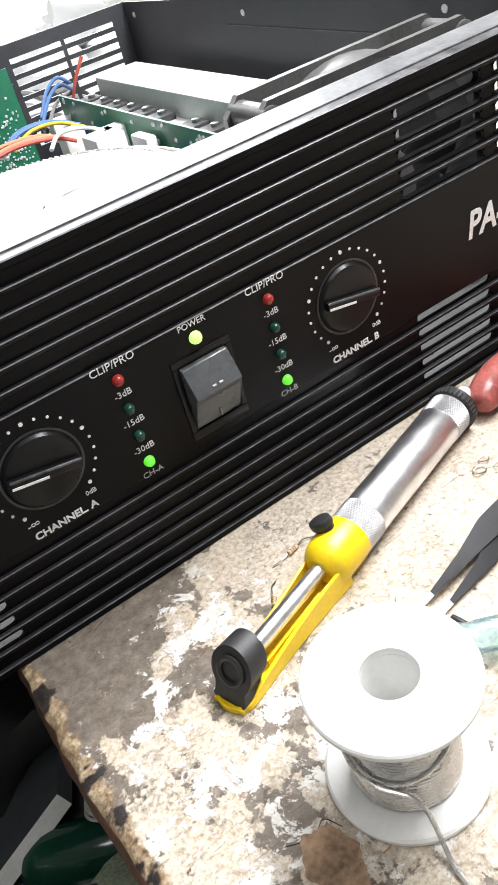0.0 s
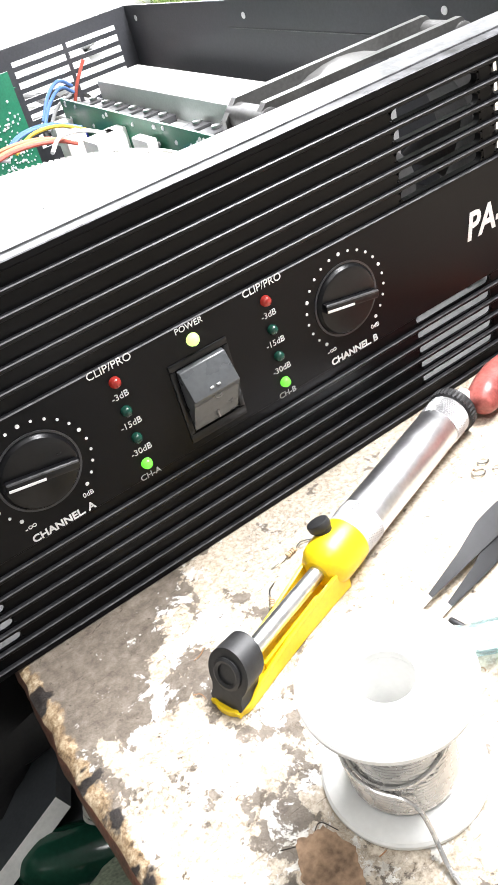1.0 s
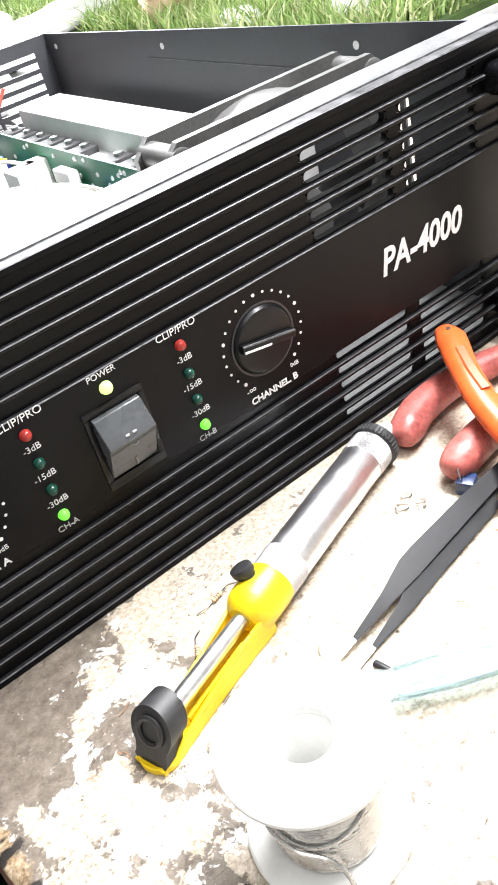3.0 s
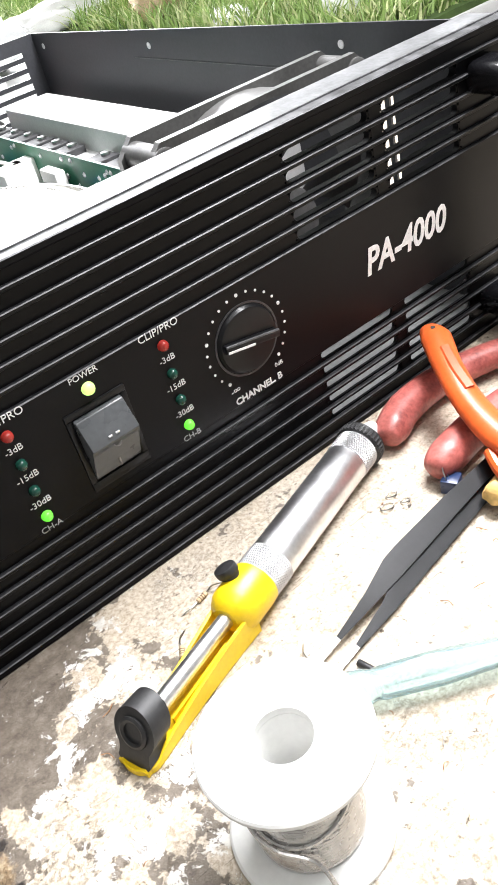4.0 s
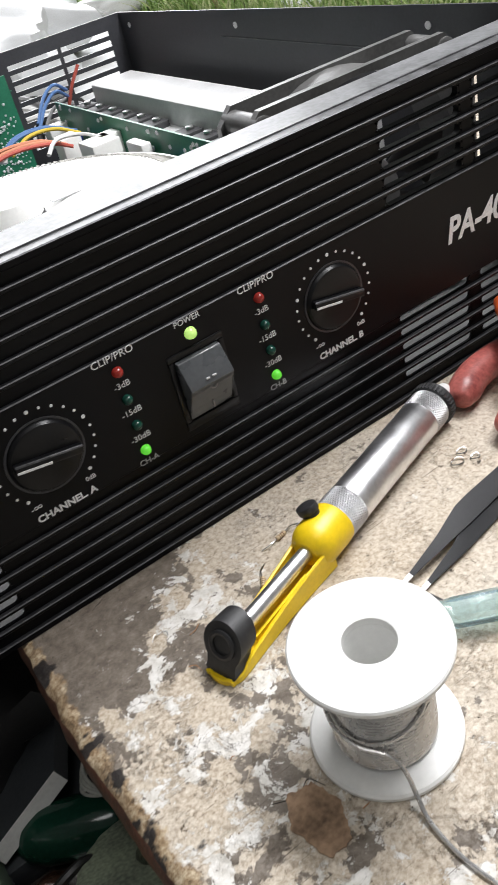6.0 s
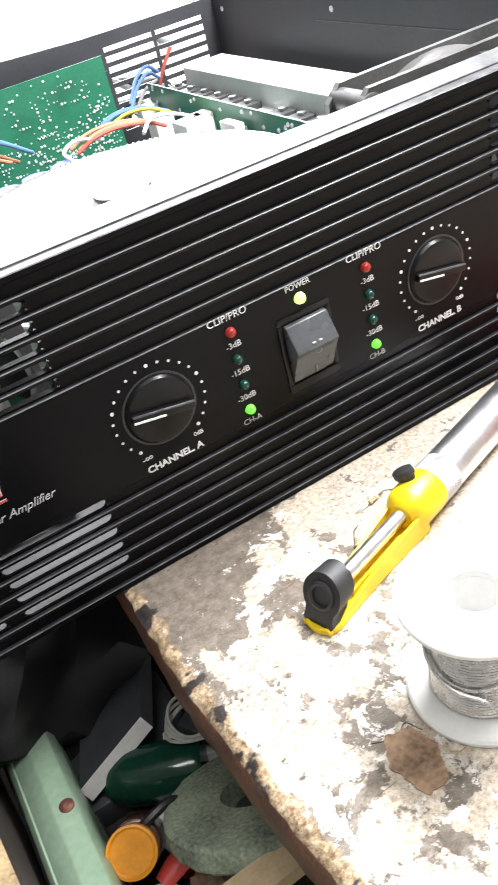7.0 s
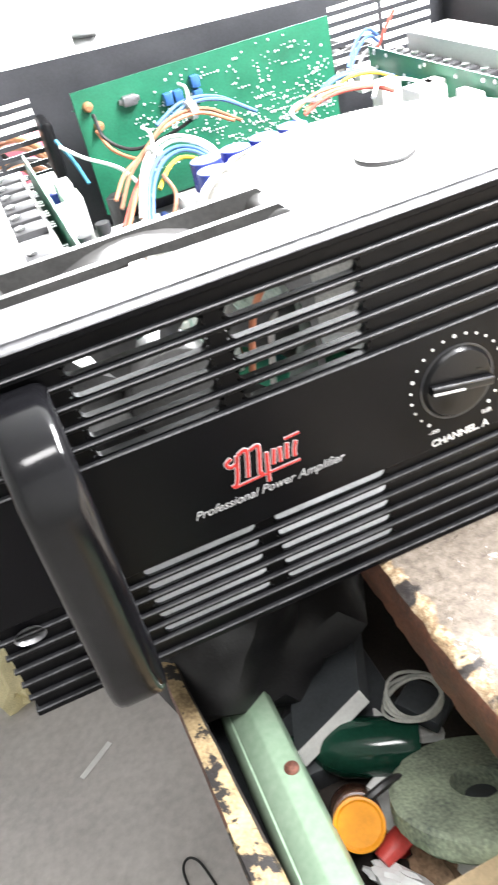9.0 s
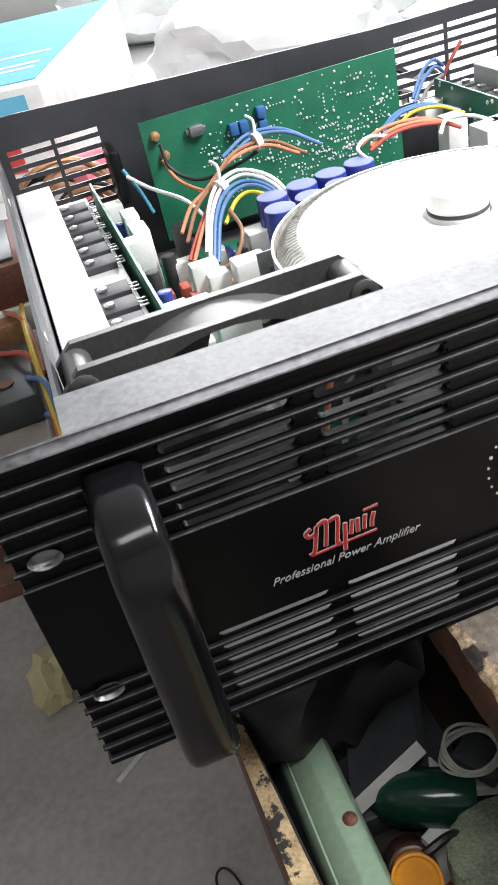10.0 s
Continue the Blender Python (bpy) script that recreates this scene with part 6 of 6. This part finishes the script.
def crumple(name, x, y, z, sx, sy, sz, material, label, cat, seed):
    b = bmesh.new()
    vs = bmesh.ops.create_icosphere(b, subdivisions=4, radius=1)["verts"]
    for v in vs:
        q = v.co.copy()
        v.co *= 1 + 0.30 * noise.noise(q * 1.7 + Vector((seed, 0, 0))) + 0.14 * abs(noise.noise(q * 4.2 + Vector((0, seed, 0))))
        v.co.z = max(v.co.z, -0.75)
    bmesh.ops.transform(b, matrix=Matrix.LocRotScale((x, y, z + sz * 0.75), Euler((0, 0, seed * 0.7)), (sx, sy, sz)), verts=vs)
    return solid(name, b, material, label, cat)


crumple("black_bag", -0.135, 0.150, TRAY_Z, 0.072, 0.125, 0.060, mat("black_plastic_film", (0.012, 0.011, 0.012), 0.4, 0, 0.5, 40, 0.3), "crumpled black plastic bag at the back of the tray", "bag", 4)
crumple("plastic_bag", 0.20, 1.02, -0.026, 0.20, 0.16, 0.075, BAG, "crumpled white plastic bag behind the amplifier", "bag", 3)
crumple("plastic_bag", 0.36, 1.25, -0.026, 0.16, 0.14, 0.065, BAG, "crumpled white plastic bag behind the amplifier", "bag", 8)
crumple("plastic_bag", 0.22, 1.70, -0.026, 0.24, 0.20, 0.09, BAG, "crumpled white plastic bag behind the amplifier", "bag", 5)
CT = thing("printed_carton", "blue, white and red printed carton on the back bench", "carton", Matrix.Translation((-0.150, 0.80, -0.026)) @ pose(0, 0, 0, 0, 0, -19))
bm = bmesh.new()
box(bm, -0.26, 0.0, 0.0, 0.60, 0, 0.120, 0.003)
part("carton_body", bm, PAPER, CT)
bm = bmesh.new()
box(bm, -0.255, -0.012, 0.03, 0.595, 0.1190, 0.1212)
part("blue_panel", bm, BOX_BLUE, CT, "sky-blue printed panel")
for y in (0.10, 0.13, 0.20):
    bm = bmesh.new()
    box(bm, -0.10, -0.03, y, y + 0.012, 0.1205, 0.1217)
    part("print_bar", bm, PAPER, CT, "white printed bar")
bm = bmesh.new()
box(bm, -0.255, -0.02, -0.0015, 0.004, 0.080, 0.112)
part("blue_band", bm, BOX_BLUE, CT)
for x in (-0.20, -0.15, -0.10, -0.055):
    bm = bmesh.new()
    box(bm, x - 0.014, x + 0.010, -0.0015, 0.004, 0.030, 0.066)
    part("print_bar", bm, BOX_RED, CT, "red printed bar")
bm = bmesh.new()
rod(bm, (-0.150, 0.74, 0.0), (0.00, 0.84, 0.0), 0.026, 0.012, 20, 0.003)
solid("pink_tube", bm, PINK, "pink plastic tube on the back bench", "tube")

# turf mat on the right
turf = thing("turf_mat", "artificial grass mat beside the amplifier", "grass mat", kind="stuff")
bm = bmesh.new()
box(bm, 0.65, 2.1, 0.51, 2.2, -0.026, -0.018)
part("backing", bm, TURF_BASE, turf)
random.seed(5)
for mm, nb in ((TURF_A, 17000), (TURF_B, 9000)):
    vv, ff = [], []
    for k in range(nb):
        t = random.random() ** 0.7
        x, y = 0.655 + 0.70 * t * random.random() ** 0.5, 0.52 + 1.67 * random.random()
        h, w = random.uniform(0.020, 0.045), random.uniform(0.0012, 0.0024)
        a = random.uniform(0, 6.28)
        lx, ly = random.gauss(0, 0.016), random.gauss(0, 0.016)
        c, s = math.cos(a) * w, math.sin(a) * w
        i = len(vv)
        vv += [(x - c, y - s, -0.018), (x + c, y + s, -0.018), (x + c * 0.8 + lx * 0.4, y + s * 0.8 + ly * 0.4, -0.018 + h * 0.6), (x - c * 0.8 + lx * 0.4, y - s * 0.8 + ly * 0.4, -0.018 + h * 0.6), (x + lx, y + ly, -0.018 + h)]
        ff += [(i, i + 1, i + 2, i + 3), (i + 3, i + 2, i + 4)]
    me_ = bpy.data.meshes.new("blades")
    me_.from_pydata(vv, [], ff)
    me_.materials.append(mm)
    tagged(share("blades", me_, turf, Matrix.Identity(4)), kind="stuff")
crumple("paper_scrap", 0.72, 1.38, -0.020, 0.06, 0.15, 0.030, PAPER, "torn white paper lying on the turf mat", "paper", 2)
crumple("paper_scrap", 0.735, 0.650, -0.020, 0.030, 0.030, 0.045, PAPER, "small torn white paper on the turf mat", "paper", 6)
crumple("paper_scrap", 0.715, 0.88, -0.020, 0.030, 0.070, 0.014, PAPER, "torn white paper lying on the turf mat", "paper", 4)
crumple("brown_paper", 0.735, 1.115, -0.020, 0.040, 0.050, 0.036, mat("brown_wrapping_paper", (0.46, 0.33, 0.20), 0.7, 0, 0.4, 30, 0.4), "crumpled brown paper on the turf mat", "paper", 9)
crumple("plastic_bag", 0.72, 2.00, -0.020, 0.12, 0.16, 0.110, BAG, "crumpled white plastic bag on the turf mat", "bag", 7)
bm = bmesh.new()
rod(bm, (0.775, 0.858, -0.02), (0.777, 0.862, 0.16), 0.0085, 0.0080, 16)
solid("wooden_post", bm, mat("orange_brown_stick", (0.50, 0.22, 0.06), 0.5, 0, 0.3, 60, 0.1), "thin orange-brown wooden stick standing in the mat", "stick")

# equipment left of the amplifier
EQ = thing("open_equipment", "open electronic chassis with loose wires beside the amplifier", "electronic chassis", Matrix.Translation((-0.29, 0.40, -0.73)))
bm = bmesh.new()
box(bm, -0.50, -0.46, 0.05, 0.09, 0.0, 0.60, 0.003)
part("leg", bm, BENCH_SIDE, EQ)
bm = bmesh.new()
box(bm, -0.51, 0.055, -0.14, 0.16, 0.60, 0.615, 0.003)
part("base_plate", bm, BENCH_SIDE, EQ)
bm = bmesh.new()
box(bm, -0.08, 0.045, -0.10, 0.14, 0.615, 0.665, 0.004)
part("case", bm, mat("beige_grey_case", (0.34, 0.31, 0.28), 0.5, 0, 0.4, 40, 0.1), EQ)
for b, mm in (((0.0, 0.045, -0.03, 0.07, 0.665, 0.690), GREY_DARK), ((-0.06, -0.01, -0.09, 0.02, 0.665, 0.685), PAPER), ((0.002, 0.044, 0.085, 0.135, 0.665, 0.700), COPPER)):
    bm = bmesh.new()
    box(bm, *b, 0.003)
    part("module", bm, mm, EQ)
bm = bmesh.new()
rod(bm, (0.022, 0.0, 0.690), (0.022, 0.0, 0.6915), 0.007, seg=18)
part("red_button", bm, RUST, EQ)
for c_, pts in (("yellow", [(0.05, 0.14, 0.70), (0.050, 0.04, 0.71), (0.052, -0.04, 0.69), (0.056, -0.12, 0.66)]), ("blue", [(0.04, 0.0, 0.69), (0.056, -0.05, 0.70), (0.055, -0.12, 0.65)]), ("red", [(0.02, 0.06, 0.69), (0.05, 0.0, 0.70), (0.05, -0.10, 0.66)]), ("orange", [(0.03, 0.12, 0.70), (0.05, 0.06, 0.71), (0.053, 0.0, 0.69)]), ("blue", [(0.045, -0.03, 0.67), (0.060, -0.08, 0.68), (0.060, -0.13, 0.64)])):
    bm = bmesh.new()
    wire(bm, pts, 0.0024)
    part("wire", bm, WIRE[c_], EQ, c_ + " loose wire")

# dark case and coils on the back bench, seen past the chassis and through its rear slots
MC = thing("metal_case", "dark brown metal instrument case on the back bench", "instrument case")
bm = bmesh.new()
box(bm, -0.40, -0.2270, 0.510, 0.640, -0.026, 0.012, 0.003)
part("case_body", bm, RUST, MC)
bm = bmesh.new()
box(bm, -0.39, -0.2320, 0.520, 0.630, 0.0118, 0.0150, 0.001)
part("case_lid", bm, GREY_DARK, MC)
random.seed(9)
for x0, x1, mats, lab in ((-0.215, -0.130, ("copper", "brown", "black"), "copper and brown wire coil behind the amplifier"), (0.110, 0.205, ("grey", "white", "black"), "grey and black wire coil behind the amplifier")):
    coil = thing("wire_coil", lab, "wire coil", group="wire coils")
    for k in range(9):
        bm = bmesh.new()
        cx, r = random.uniform(x0 + 0.02, x1 - 0.02), random.uniform(0.024, 0.042)
        ph = random.uniform(0, 6.28)
        wire(bm, [(cx + r * 1.1 * math.cos(0.45 * j + ph), 0.56 + 0.004 * k - 0.02 + 0.012 * math.sin(0.45 * j), 0.022 + r * math.sin(0.45 * j + ph) + 0.0015 * k) for j in range(15)], 0.003, 4)
        c = mats[k % 3]
        part("strand", bm, COPPER if c == "copper" else WIRE[c], coil)
